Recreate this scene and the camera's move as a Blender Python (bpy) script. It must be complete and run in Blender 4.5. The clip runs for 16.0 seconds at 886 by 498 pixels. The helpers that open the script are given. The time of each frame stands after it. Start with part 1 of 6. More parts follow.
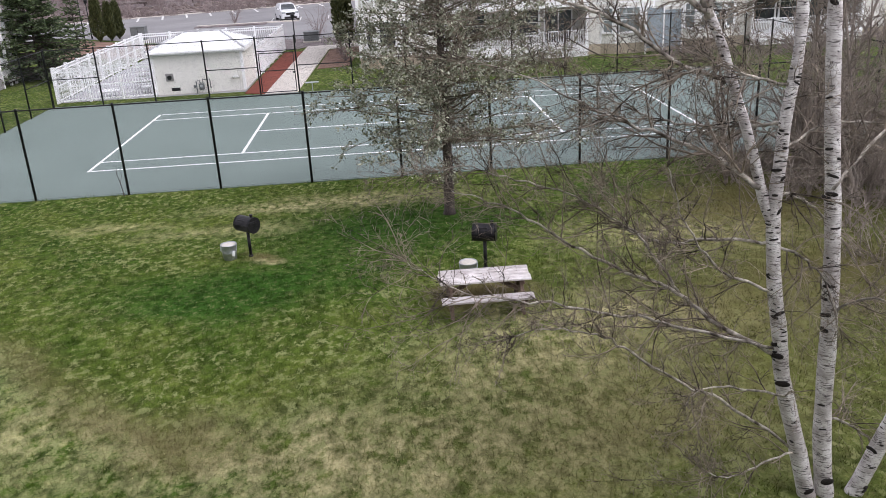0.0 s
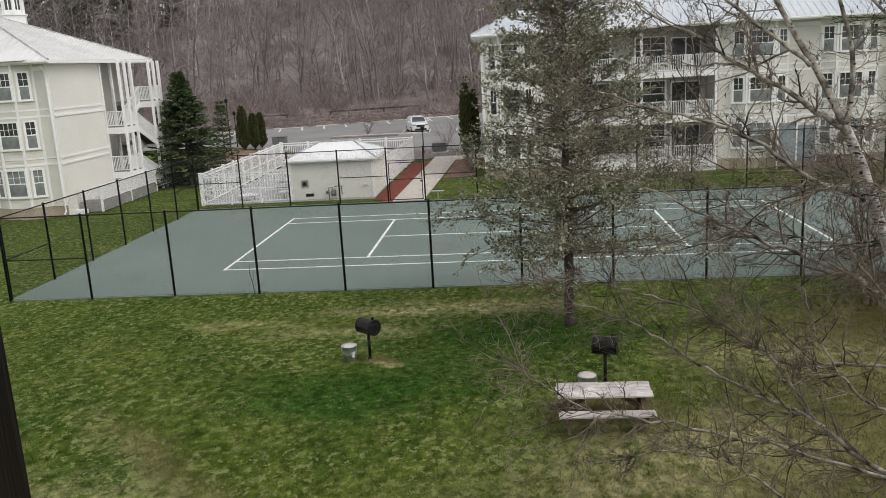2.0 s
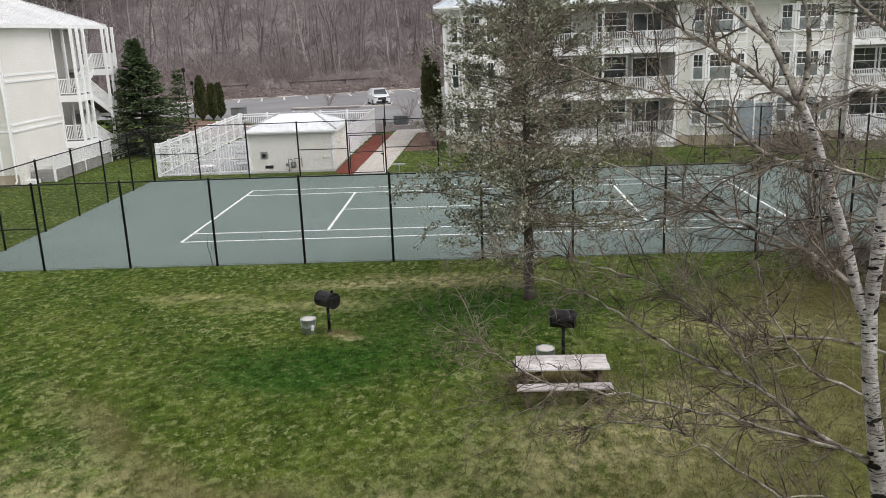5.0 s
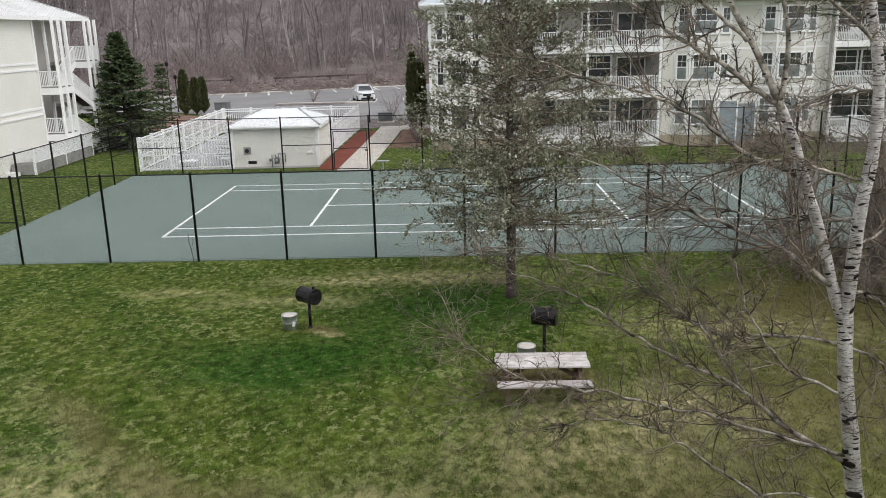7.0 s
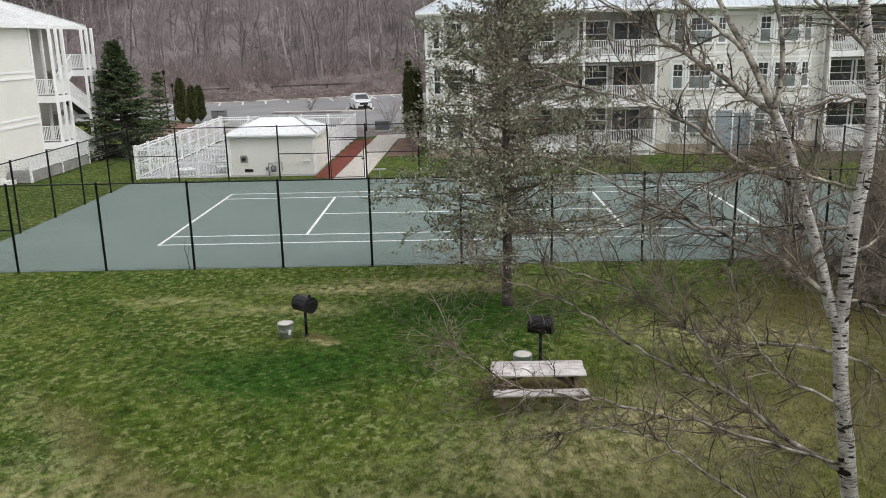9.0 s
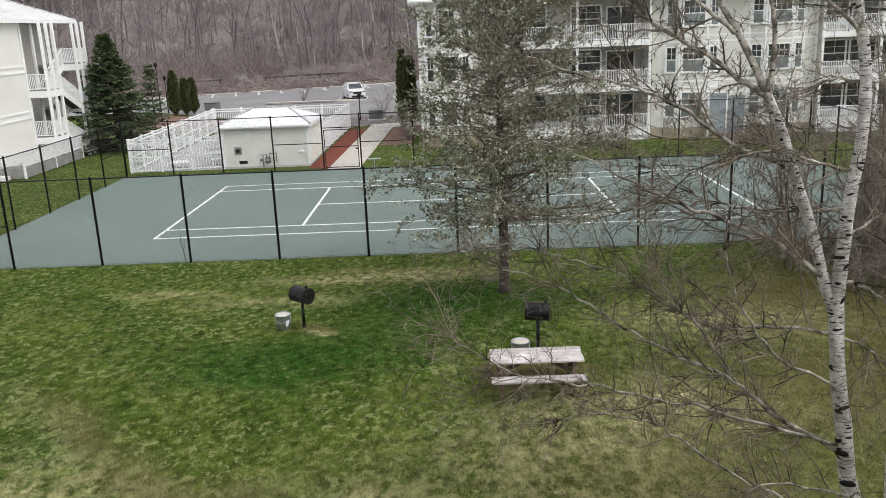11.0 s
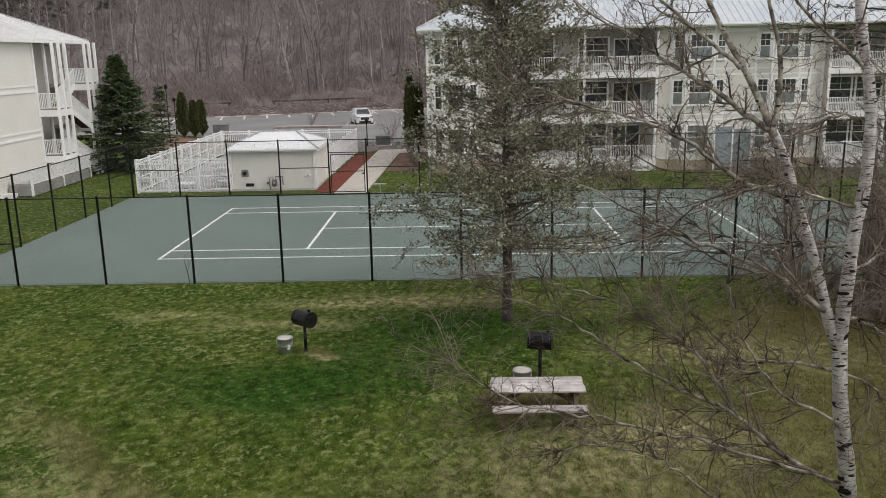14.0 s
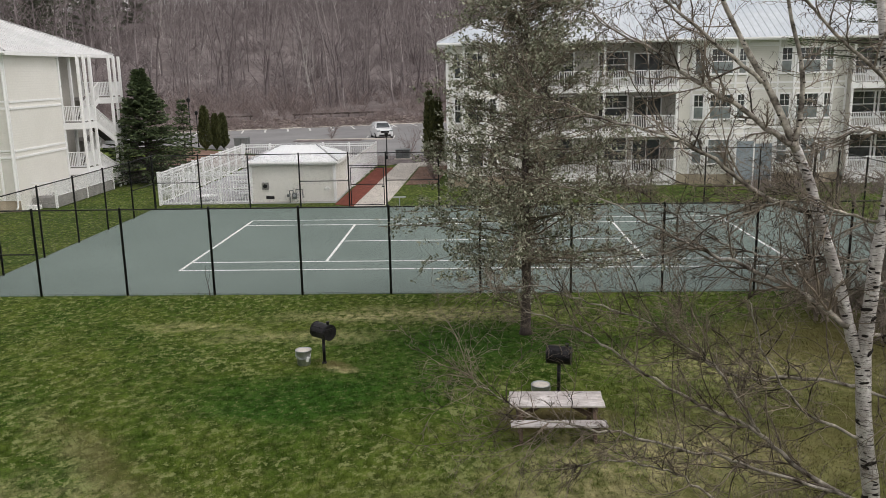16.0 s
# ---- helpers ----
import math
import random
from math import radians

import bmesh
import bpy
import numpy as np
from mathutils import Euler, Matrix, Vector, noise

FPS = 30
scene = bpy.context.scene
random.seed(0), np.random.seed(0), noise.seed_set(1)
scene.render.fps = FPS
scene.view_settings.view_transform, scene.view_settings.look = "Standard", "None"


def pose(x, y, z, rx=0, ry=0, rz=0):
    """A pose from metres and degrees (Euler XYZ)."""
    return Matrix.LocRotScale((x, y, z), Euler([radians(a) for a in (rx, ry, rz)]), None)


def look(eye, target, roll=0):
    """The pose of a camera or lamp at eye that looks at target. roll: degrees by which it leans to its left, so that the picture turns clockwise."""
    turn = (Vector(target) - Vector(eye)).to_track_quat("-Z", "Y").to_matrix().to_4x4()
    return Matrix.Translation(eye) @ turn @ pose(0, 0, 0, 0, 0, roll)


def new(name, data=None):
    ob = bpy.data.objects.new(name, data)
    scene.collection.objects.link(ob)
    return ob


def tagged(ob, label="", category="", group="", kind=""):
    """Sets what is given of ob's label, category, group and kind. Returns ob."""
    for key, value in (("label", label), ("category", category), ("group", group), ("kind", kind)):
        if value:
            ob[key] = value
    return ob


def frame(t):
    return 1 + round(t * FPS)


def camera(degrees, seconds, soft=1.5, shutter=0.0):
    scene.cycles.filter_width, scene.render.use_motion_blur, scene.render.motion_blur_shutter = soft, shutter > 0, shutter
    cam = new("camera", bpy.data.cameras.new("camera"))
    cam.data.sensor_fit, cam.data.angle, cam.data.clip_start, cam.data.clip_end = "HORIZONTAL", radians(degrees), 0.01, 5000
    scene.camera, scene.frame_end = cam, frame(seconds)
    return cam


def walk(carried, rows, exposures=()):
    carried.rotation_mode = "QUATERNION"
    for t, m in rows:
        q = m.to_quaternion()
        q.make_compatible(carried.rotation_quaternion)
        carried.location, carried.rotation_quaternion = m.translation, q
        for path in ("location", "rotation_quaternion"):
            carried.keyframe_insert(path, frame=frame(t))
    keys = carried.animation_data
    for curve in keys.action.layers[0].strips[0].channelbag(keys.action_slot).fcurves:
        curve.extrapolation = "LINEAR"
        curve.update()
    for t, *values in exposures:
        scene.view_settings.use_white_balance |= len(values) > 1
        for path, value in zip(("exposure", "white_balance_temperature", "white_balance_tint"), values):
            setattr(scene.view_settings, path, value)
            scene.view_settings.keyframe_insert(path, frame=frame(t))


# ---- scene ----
cam = camera(56.1, 16.0, 0.65)
PATH = [
    (0, (11.515, -30.915, 7.475), (11.6122, -29.0440, 6.7757), -3.14),
    (0.5, (11.513, -30.918, 7.477), (11.6190, -29.0275, 6.8331), -2.75),
    (1, (11.512, -30.919, 7.480), (11.4552, -29.0039, 6.9071), -2.78),
    (1.5, (11.510, -30.919, 7.482), (11.3754, -28.9948, 6.9527), -3.70),
    (2, (11.509, -30.917, 7.482), (11.3344, -28.9726, 7.0456), -3.20),
    (2.5, (11.509, -30.912, 7.480), (11.2710, -28.9646, 7.0937), -3.62),
    (3, (11.509, -30.907, 7.477), (11.2519, -28.9647, 7.0744), -3.93),
    (3.5, (11.510, -30.900, 7.473), (11.2432, -28.9598, 7.0678), -3.93),
    (4, (11.512, -30.893, 7.467), (11.3244, -28.9542, 7.0124), -4.16),
    (4.2, (11.514, -30.890, 7.465), (11.3604, -28.9570, 6.9733), -3.83),
    (6.5, (11.578, -30.858, 7.434), (11.5260, -28.9233, 6.9287), -1.51),
    (7, (11.584, -30.857, 7.432), (11.5379, -28.9231, 6.9239), -1.46),
    (7.5, (11.587, -30.857, 7.430), (11.5238, -28.9253, 6.9175), -1.41),
    (8, (11.589, -30.858, 7.428), (11.5218, -28.9270, 6.9134), -1.16),
    (8.5, (11.591, -30.859, 7.427), (11.5407, -28.9275, 6.9115), -1.50),
    (9, (11.594, -30.860, 7.426), (11.5563, -28.9207, 6.9376), -1.34),
    (11.5, (11.611, -30.850, 7.438), (11.5810, -28.9191, 6.9184), -2.47),
    (12, (11.612, -30.852, 7.440), (11.5868, -28.9158, 6.9387), -1.71),
    (12.5, (11.612, -30.854, 7.442), (11.5885, -28.9159, 6.9501), -1.25),
    (13, (11.612, -30.858, 7.444), (11.5942, -28.9187, 6.9538), -0.87),
    (13.5, (11.611, -30.861, 7.445), (11.5908, -28.9173, 6.9757), -0.78),
    (14, (11.610, -30.865, 7.445), (11.5717, -28.9179, 6.9907), -1.13),
    (14.5, (11.610, -30.868, 7.445), (11.5543, -28.9190, 7.0018), -1.29),
    (15, (11.609, -30.871, 7.445), (11.5447, -28.9192, 7.0136), -1.25),
    (15.5, (11.607, -30.873, 7.444), (11.5326, -28.9198, 7.0209), -1.28),
    (16, (11.606, -30.875, 7.443), (11.5229, -28.9215, 7.0210), -1.07),
]
EXPOSURES = [(0, 0.38, 6130, 19.5), (0.5, 0.36, 6230, 18), (1, 0.33, 6460, 13.5), (1.5, 0.26, 6500, 10), (2, -0.14, 6600, 11), (2.5, -0.25, 6640, 12), (3.5, -0.18, 6560, 12),
             (4, 0.12, 6500, 12.5), (6.5, 0.09, 6400, 11), (9, 0.09, 6400, 10), (11.5, 0.23, 6450, 11), (12.5, 0.13, 6500, 11), (13.0, 0.05, 6500, 11.2), (13.5, -0.12, 6560, 11.5),
             (14.5, -0.29, 6640, 12), (15.5, -0.24, 6640, 12), (16, -0.16, 6640, 12)]
walk(cam, [(t, look(eye, target, roll)) for t, eye, target, roll in PATH], EXPOSURES)

# ---- overcast daylight ----
SUN_UP, SUN_TURN = 48, 128
world = bpy.data.worlds.new("overcast_sky")
scene.world = world
world.use_nodes = True
wn, wl = world.node_tree.nodes, world.node_tree.links
sky = wn.new("ShaderNodeTexSky")
sky.sky_type, sky.sun_disc = "NISHITA", False
sky.sun_elevation, sky.sun_rotation = radians(SUN_UP), radians(SUN_TURN)
sky.air_density, sky.dust_density = 1.0, 4.0
grey = wn.new("ShaderNodeHueSaturation")
grey.inputs["Saturation"].default_value = 0.14
wl.new(sky.outputs[0], grey.inputs["Color"])
even = wn.new("ShaderNodeGamma")
even.inputs["Gamma"].default_value = 0.35
wl.new(grey.outputs[0], even.inputs["Color"])
wl.new(even.outputs[0], wn["Background"].inputs["Color"])
wn["Background"].inputs["Strength"].default_value = 0.60

lamp = bpy.data.lights.new("sun", "SUN")
lamp.energy, lamp.angle, lamp.color = 1.0, radians(35), (1.0, 0.97, 0.93)
sun = new("sun", lamp)
a, e = radians(SUN_TURN), radians(SUN_UP)
sun.matrix_basis = look((math.sin(a) * math.cos(e) * 50, math.cos(a) * math.cos(e) * 50, math.sin(e) * 50), (0, 0, 0))


# ---- building blocks ----
class Build:
    """Collects corners and faces of one mesh."""

    def __init__(self):
        self.v, self.f = [], []

    def box(self, x0, x1, y0, y1, z0, z1, m=None):
        n = len(self.v)
        pts = [(x, y, z) for z in (z0, z1) for y in (y0, y1) for x in (x0, x1)]
        self.v += [tuple(m @ Vector(p)) for p in pts] if m else pts
        self.f += [tuple(n + i for i in q) for q in ((0, 2, 3, 1), (4, 5, 7, 6), (0, 1, 5, 4), (2, 6, 7, 3), (0, 4, 6, 2), (1, 3, 7, 5))]
        return self

    def face(self, *pts):
        n = len(self.v)
        self.v += [tuple(p) for p in pts]
        self.f.append(tuple(range(n, n + len(pts))))
        return self

    def tube(self, pts, radii, sides=8, cap=True):
        """A bent round bar through pts."""
        pts = [Vector(p) for p in pts]
        start = len(self.v)
        for i, p in enumerate(pts):
            d = (pts[min(i + 1, len(pts) - 1)] - pts[max(i - 1, 0)]).normalized()
            s = d.cross(Vector((0.31, 0.95, 0.05))).normalized()
            u = s.cross(d)
            for k in range(sides):
                w = 2 * math.pi * k / sides
                self.v.append(tuple(p + (s * math.cos(w) + u * math.sin(w)) * radii[i]))
        for i in range(len(pts) - 1):
            for k in range(sides):
                a0, b0 = start + i * sides + k, start + i * sides + (k + 1) % sides
                self.f.append((a0, b0, b0 + sides, a0 + sides))
        if cap:
            self.f.append(tuple(start + k for k in range(sides)))
            self.f.append(tuple(start + (len(pts) - 1) * sides + k for k in range(sides)))
        return self

    def lathe(self, x, y, rings, sides=20):
        """Turned shape about a vertical axis; rings of (radius, height)."""
        start = len(self.v)
        for r, z in rings:
            self.v += [(x + r * math.cos(2 * math.pi * k / sides), y + r * math.sin(2 * math.pi * k / sides), z) for k in range(sides)]
        for i in range(len(rings) - 1):
            for k in range(sides):
                a0, b0 = start + i * sides + k, start + i * sides + (k + 1) % sides
                self.f.append((a0, b0, b0 + sides, a0 + sides))
        self.f.append(tuple(start + k for k in reversed(range(sides))))
        self.f.append(tuple(start + (len(rings) - 1) * sides + k for k in range(sides)))
        return self

    def mesh(self, name, material, smooth=False, bevel=0.0):
        me = bpy.data.meshes.new(name)
        me.from_pydata(self.v, [], self.f)
        bm = bmesh.new()
        bm.from_mesh(me)
        if bevel:
            bmesh.ops.bevel(bm, geom=bm.edges[:], offset=bevel, segments=1, affect="EDGES")
        bmesh.ops.recalc_face_normals(bm, faces=bm.faces[:])
        for f in bm.faces:
            f.smooth = smooth
        bm.to_mesh(me)
        bm.free()
        me.materials.append(material)
        return me


def soup(name, verts, faces, material, smooth=False):
    """A large mesh straight from arrays, all faces with the same number of corners."""
    me = bpy.data.meshes.new(name)
    n, k = faces.shape
    me.vertices.add(len(verts))
    me.vertices.foreach_set("co", np.ascontiguousarray(verts, dtype=np.float32).ravel())
    me.loops.add(n * k)
    me.loops.foreach_set("vertex_index", np.ascontiguousarray(faces, dtype=np.int32).ravel())
    me.polygons.add(n)
    me.polygons.foreach_set("loop_start", np.arange(0, n * k, k, dtype=np.int32))
    if smooth:
        me.polygons.foreach_set("use_smooth", np.ones(n, dtype=bool))
    me.update(calc_edges=True)
    me.materials.append(material)
    return me


def part(name, mesh, parent, label="", m=None, kind=""):
    ob = new(name, mesh)
    ob.parent = parent
    ob.matrix_parent_inverse = parent.matrix_basis.inverted()
    if m:
        ob.matrix_basis = m
    return tagged(ob, label, kind=kind)


def thing(name, x, y, z, label, category, group="", kind=""):
    ob = new(name)
    ob.matrix_basis = pose(x, y, z)
    ob.empty_display_size = 0.2
    return tagged(ob, label, category, group, kind)


# ---- materials ----
def nodes_of(name):
    m = bpy.data.materials.new(name)
    m.use_nodes = True
    return m, m.node_tree.nodes, m.node_tree.links, m.node_tree.nodes["Principled BSDF"]


def noise_at(n, l, scale, detail=4.0, stretch=None, rough=0.6):
    co = n.new("ShaderNodeTexCoord")
    t = n.new("ShaderNodeTexNoise")
    t.inputs["Scale"].default_value, t.inputs["Detail"].default_value, t.inputs["Roughness"].default_value = scale, detail, rough
    if stretch:
        mp = n.new("ShaderNodeMapping")
        mp.inputs["Scale"].default_value = stretch
        l.new(co.outputs["Object"], mp.inputs["Vector"])
        l.new(mp.outputs[0], t.inputs["Vector"])
    else:
        l.new(co.outputs["Object"], t.inputs["Vector"])
    return t.outputs["Fac"]


def ramp(n, l, fac, lo, hi, c0=(0, 0, 0, 1), c1=(1, 1, 1, 1)):
    r = n.new("ShaderNodeValToRGB")
    r.color_ramp.elements[0].position, r.color_ramp.elements[1].position = lo, hi
    r.color_ramp.elements[0].color, r.color_ramp.elements[1].color = c0, c1
    l.new(fac, r.inputs[0])
    return r.outputs[0]


def mix(n, l, fac, c0, c1, blend="MIX"):
    x = n.new("ShaderNodeMix")
    x.data_type, x.blend_type = "RGBA", blend
    for sock, val in ((x.inputs["Factor"], fac), (x.inputs["A"], c0), (x.inputs["B"], c1)):
        if isinstance(val, bpy.types.NodeSocket):
            l.new(val, sock)
        elif isinstance(val, (int, float)):
            sock.default_value = val
        else:
            sock.default_value = (*val[:3], 1)
    return x.outputs["Result"]


def relief(n, l, bsdf, fac, strength, distance=0.01):
    b = n.new("ShaderNodeBump")
    b.inputs["Strength"].default_value, b.inputs["Distance"].default_value = strength, distance
    l.new(fac, b.inputs["Height"])
    l.new(b.outputs[0], bsdf.inputs["Normal"])


def surface(name, c0, c1, scale=1.5, rough=0.7, metal=0.0, grain=40, grain_depth=0.25, bump=0.2, stretch=None, vary=0.0, spec=0.3):
    """Two colours mixed by broad stains, darkened by fine grain, with relief."""
    m, n, l, b = nodes_of(name)
    big = ramp(n, l, noise_at(n, l, scale, 5), 0.35, 0.65)
    col = mix(n, l, big, c0, c1)
    fine = noise_at(n, l, grain, 4, stretch)
    g = ramp(n, l, fine, 0.3, 0.7, (1 - grain_depth,) * 3 + (1,), (1 + grain_depth * 0.3,) * 3 + (1,))
    col = mix(n, l, 1.0, col, g, "MULTIPLY")
    if vary:
        info = n.new("ShaderNodeObjectInfo")
        v = ramp(n, l, info.outputs["Random"], 0, 1, (1 - vary,) * 3 + (1,), (1 + vary,) * 3 + (1,))
        col = mix(n, l, 1.0, col, v, "MULTIPLY")
    l.new(col, b.inputs["Base Color"])
    b.inputs["Roughness"].default_value, b.inputs["Metallic"].default_value = rough, metal
    b.inputs["Specular IOR Level"].default_value = spec
    if bump:
        relief(n, l, b, fine, bump)
    return m


def leafy(name, dark, light, tan=None, rough=0.6):
    """Foliage that differs from leaf to leaf and from place to place."""
    m, n, l, b = nodes_of(name)
    geo = n.new("ShaderNodeNewGeometry")
    col = mix(n, l, ramp(n, l, geo.outputs["Random Per Island"], 0, 1), dark, light)
    if tan:
        col = mix(n, l, ramp(n, l, noise_at(n, l, 0.9, 4), 0.5, 0.68), col, tan)
    l.new(col, b.inputs["Base Color"])
    b.inputs["Roughness"].default_value = rough
    b.inputs["Specular IOR Level"].default_value = 0.25
    return m


SIDING = surface("cream_vinyl_siding", (0.67, 0.66, 0.605), (0.74, 0.728, 0.672), 0.35, 0.55, grain=9, grain_depth=0.06, bump=0.03)
PALE_SIDING = surface("pale_cream_siding", (0.77, 0.755, 0.70), (0.83, 0.815, 0.765), 0.35, 0.55, grain=9, grain_depth=0.06, bump=0.03)
STUCCO = surface("cream_stucco", (0.75, 0.735, 0.69), (0.80, 0.785, 0.745), 0.3, 0.75, grain=25, grain_depth=0.05, bump=0.1)
TRIM = surface("white_trim_paint", (0.87, 0.87, 0.865), (0.92, 0.92, 0.915), 0.8, 0.45, grain=14, grain_depth=0.07, bump=0.03)
VINYL = surface("white_vinyl", (0.86, 0.87, 0.88), (0.92, 0.92, 0.92), 0.6, 0.4, grain=10, grain_depth=0.06, bump=0.02)
METAL_ROOF = surface("pale_metal_roof", (0.55, 0.60, 0.655), (0.66, 0.70, 0.74), 0.25, 0.35, 0.15, grain=4, grain_depth=0.12, bump=0.02, stretch=(1, 0.2, 1))
GREY_ROOF = surface("weathered_grey_metal_roof", (0.65, 0.652, 0.655), (0.77, 0.77, 0.77), 0.25, 0.4, 0.1, grain=4, grain_depth=0.12, bump=0.02, stretch=(1, 0.2, 1))
HIP_CAP = surface("grey_metal_hip_caps", (0.32, 0.325, 0.33), (0.60, 0.605, 0.61), 1.6, 0.5, 0.1, grain=8, grain_depth=0.2, bump=0.02)
HUT_ROOF = surface("white_metal_roof", (0.78, 0.80, 0.82), (0.86, 0.87, 0.88), 0.5, 0.35, 0.1, grain=6, grain_depth=0.08, bump=0.02)
FOUNDATION = surface("tan_foundation", (0.42, 0.35, 0.26), (0.50, 0.43, 0.33), 1.2, 0.85, grain=30, grain_depth=0.2, bump=0.2)
GREY_BOARD = surface("weathered_grey_board", (0.30, 0.29, 0.28), (0.42, 0.41, 0.39), 1.5, 0.8, grain=12, grain_depth=0.3, bump=0.2, stretch=(1, 1, 9))
# The cream siding again, with the shade of porches and stairs darkened into its colour.
RECESS = surface("siding_with_shade_in_colour", (0.44, 0.42, 0.38), (0.52, 0.50, 0.46), 0.5, 0.6, grain=8, grain_depth=0.1, bump=0.03)
BLACK_STEEL = surface("black_coated_steel", (0.012, 0.013, 0.014), (0.03, 0.03, 0.03), 3, 0.45, 0.3, grain=60, grain_depth=0.3, bump=0.05)
GRILL_IRON = surface("sooty_black_iron", (0.010, 0.010, 0.012), (0.045, 0.042, 0.045), 5, 0.5, 0.5, grain=70, grain_depth=0.4, bump=0.25)
ZINC = surface("galvanised_steel", (0.42, 0.45, 0.47), (0.58, 0.60, 0.62), 7, 0.38, 0.75, grain=45, grain_depth=0.25, bump=0.08)
CONCRETE = surface("pale_concrete", (0.58, 0.535, 0.48), (0.68, 0.635, 0.58), 0.8, 0.85, grain=25, grain_depth=0.2, bump=0.15)
DECK_CONCRETE = surface("pool_deck_concrete", (0.40, 0.40, 0.41), (0.50, 0.50, 0.51), 0.5, 0.8, grain=18, grain_depth=0.15, bump=0.1)
MULCH = surface("red_bark_mulch", (0.20, 0.045, 0.030), (0.30, 0.085, 0.055), 2.0, 0.95, grain=28, grain_depth=0.55, bump=0.8)
OLD_MULCH = surface("faded_brown_mulch", (0.20, 0.115, 0.085), (0.31, 0.20, 0.155), 1.2, 0.95, grain=24, grain_depth=0.5, bump=0.8)
ASPHALT = surface("worn_asphalt", (0.215, 0.21, 0.215), (0.28, 0.275, 0.275), 0.15, 0.9, grain=12, grain_depth=0.2, bump=0.1)
ROAD_PAINT = surface("worn_road_paint", (0.55, 0.55, 0.53), (0.8, 0.8, 0.78), 1.2, 0.7, grain=18, grain_depth=0.3, bump=0.05)
COURT_PAINT = surface("white_court_paint", (0.82, 0.84, 0.83), (0.92, 0.93, 0.92), 0.8, 0.7, grain=25, grain_depth=0.15, bump=0.02)
WOOD_TABLE = surface("sun_bleached_planks", (0.45, 0.405, 0.39), (0.74, 0.70, 0.69), 2.2, 0.85, grain=9, grain_depth=0.5, bump=0.35, stretch=(0.6, 9, 9), vary=0.18)
WOOD_LEG = surface("weathered_brown_timber", (0.085, 0.055, 0.042), (0.19, 0.135, 0.105), 3, 0.85, grain=10, grain_depth=0.5, bump=0.35, stretch=(6, 6, 1), vary=0.15)
DARK_WOOD = surface("dark_stained_wood", (0.018, 0.012, 0.010), (0.05, 0.035, 0.03), 4, 0.55, grain=12, grain_depth=0.5, bump=0.3, stretch=(9, 9, 0.6))
BARK = surface("grey_brown_bark", (0.058, 0.046, 0.041), (0.115, 0.095, 0.087), 3, 0.95, grain=14, grain_depth=0.5, bump=0.6, stretch=(3, 3, 0.7))
TWIG = surface("dull_brown_twigs", (0.13, 0.10, 0.075), (0.25, 0.205, 0.16), 1.5, 0.9, grain=20, grain_depth=0.2, bump=0)
BIRCH_TWIG = surface("birch_twigs", (0.022, 0.016, 0.012), (0.38, 0.315, 0.25), 3.0, 0.8, grain=20, grain_depth=0.3, bump=0)
PALE_BARK = surface("pale_grey_bark", (0.50, 0.46, 0.44), (0.66, 0.62, 0.60), 0.3, 0.95, grain=2.5, grain_depth=0.4, bump=0)
BRUSH = surface("reddish_brush", (0.23, 0.182, 0.174), (0.35, 0.29, 0.278), 0.12, 0.95, grain=1.2, grain_depth=0.3, bump=0)
PINE_LEAF = leafy("evergreen_leaves", (0.092, 0.102, 0.060), (0.42, 0.43, 0.325))
WOODS_BARK = leafy("far_bare_wood", (0.145, 0.120, 0.124), (0.37, 0.328, 0.325), (0.205, 0.170, 0.172), 0.95)
FAR_PINE_LEAF = leafy("far_pine_needles", (0.075, 0.088, 0.060), (0.17, 0.18, 0.135))
SPRUCE_LEAF = leafy("spruce_needles", (0.034, 0.056, 0.026), (0.115, 0.150, 0.066))
CEDAR_LEAF = leafy("cedar_sprays", (0.036, 0.046, 0.016), (0.105, 0.115, 0.045))
SHRUB_LEAF = leafy("dull_shrub_leaves", (0.08, 0.06, 0.04), (0.20, 0.13, 0.09))
CAR_PAINT = surface("white_car_paint", (0.72, 0.74, 0.76), (0.80, 0.81, 0.82), 1, 0.25, 0.1, grain=30, grain_depth=0.03, bump=0, spec=0.5)
TYRE = surface("tyre_rubber", (0.015, 0.015, 0.015), (0.03, 0.03, 0.03), 4, 0.9, grain=30, grain_depth=0.2, bump=0.1)
BOX_GREY = surface("grey_green_cabinet", (0.13, 0.14, 0.14), (0.19, 0.20, 0.20), 1.5, 0.6, grain=12, grain_depth=0.2, bump=0.05)
SCREEN_BLUE = surface("blue_grey_screen_fabric", (0.26, 0.31, 0.34), (0.34, 0.39, 0.42), 0.8, 0.8, grain=10, grain_depth=0.25, bump=0.1)


def glassy(name, colour, rough):
    m, n, l, b = nodes_of(name)
    l.new(mix(n, l, ramp(n, l, noise_at(n, l, 0.9, 2), 0.4, 0.6), colour, tuple(c * 1.9 + 0.01 for c in colour)), b.inputs["Base Color"])
    b.inputs["Roughness"].default_value = rough
    b.inputs["Specular IOR Level"].default_value = 0.7
    return m


GLASS = glassy("dark_window_glass", (0.030, 0.034, 0.036), 0.06)
GLASS_PALE = glassy("window_glass_over_blinds", (0.15, 0.17, 0.17), 0.10)
CAR_GLASS = glassy("car_glass", (0.03, 0.035, 0.04), 0.05)


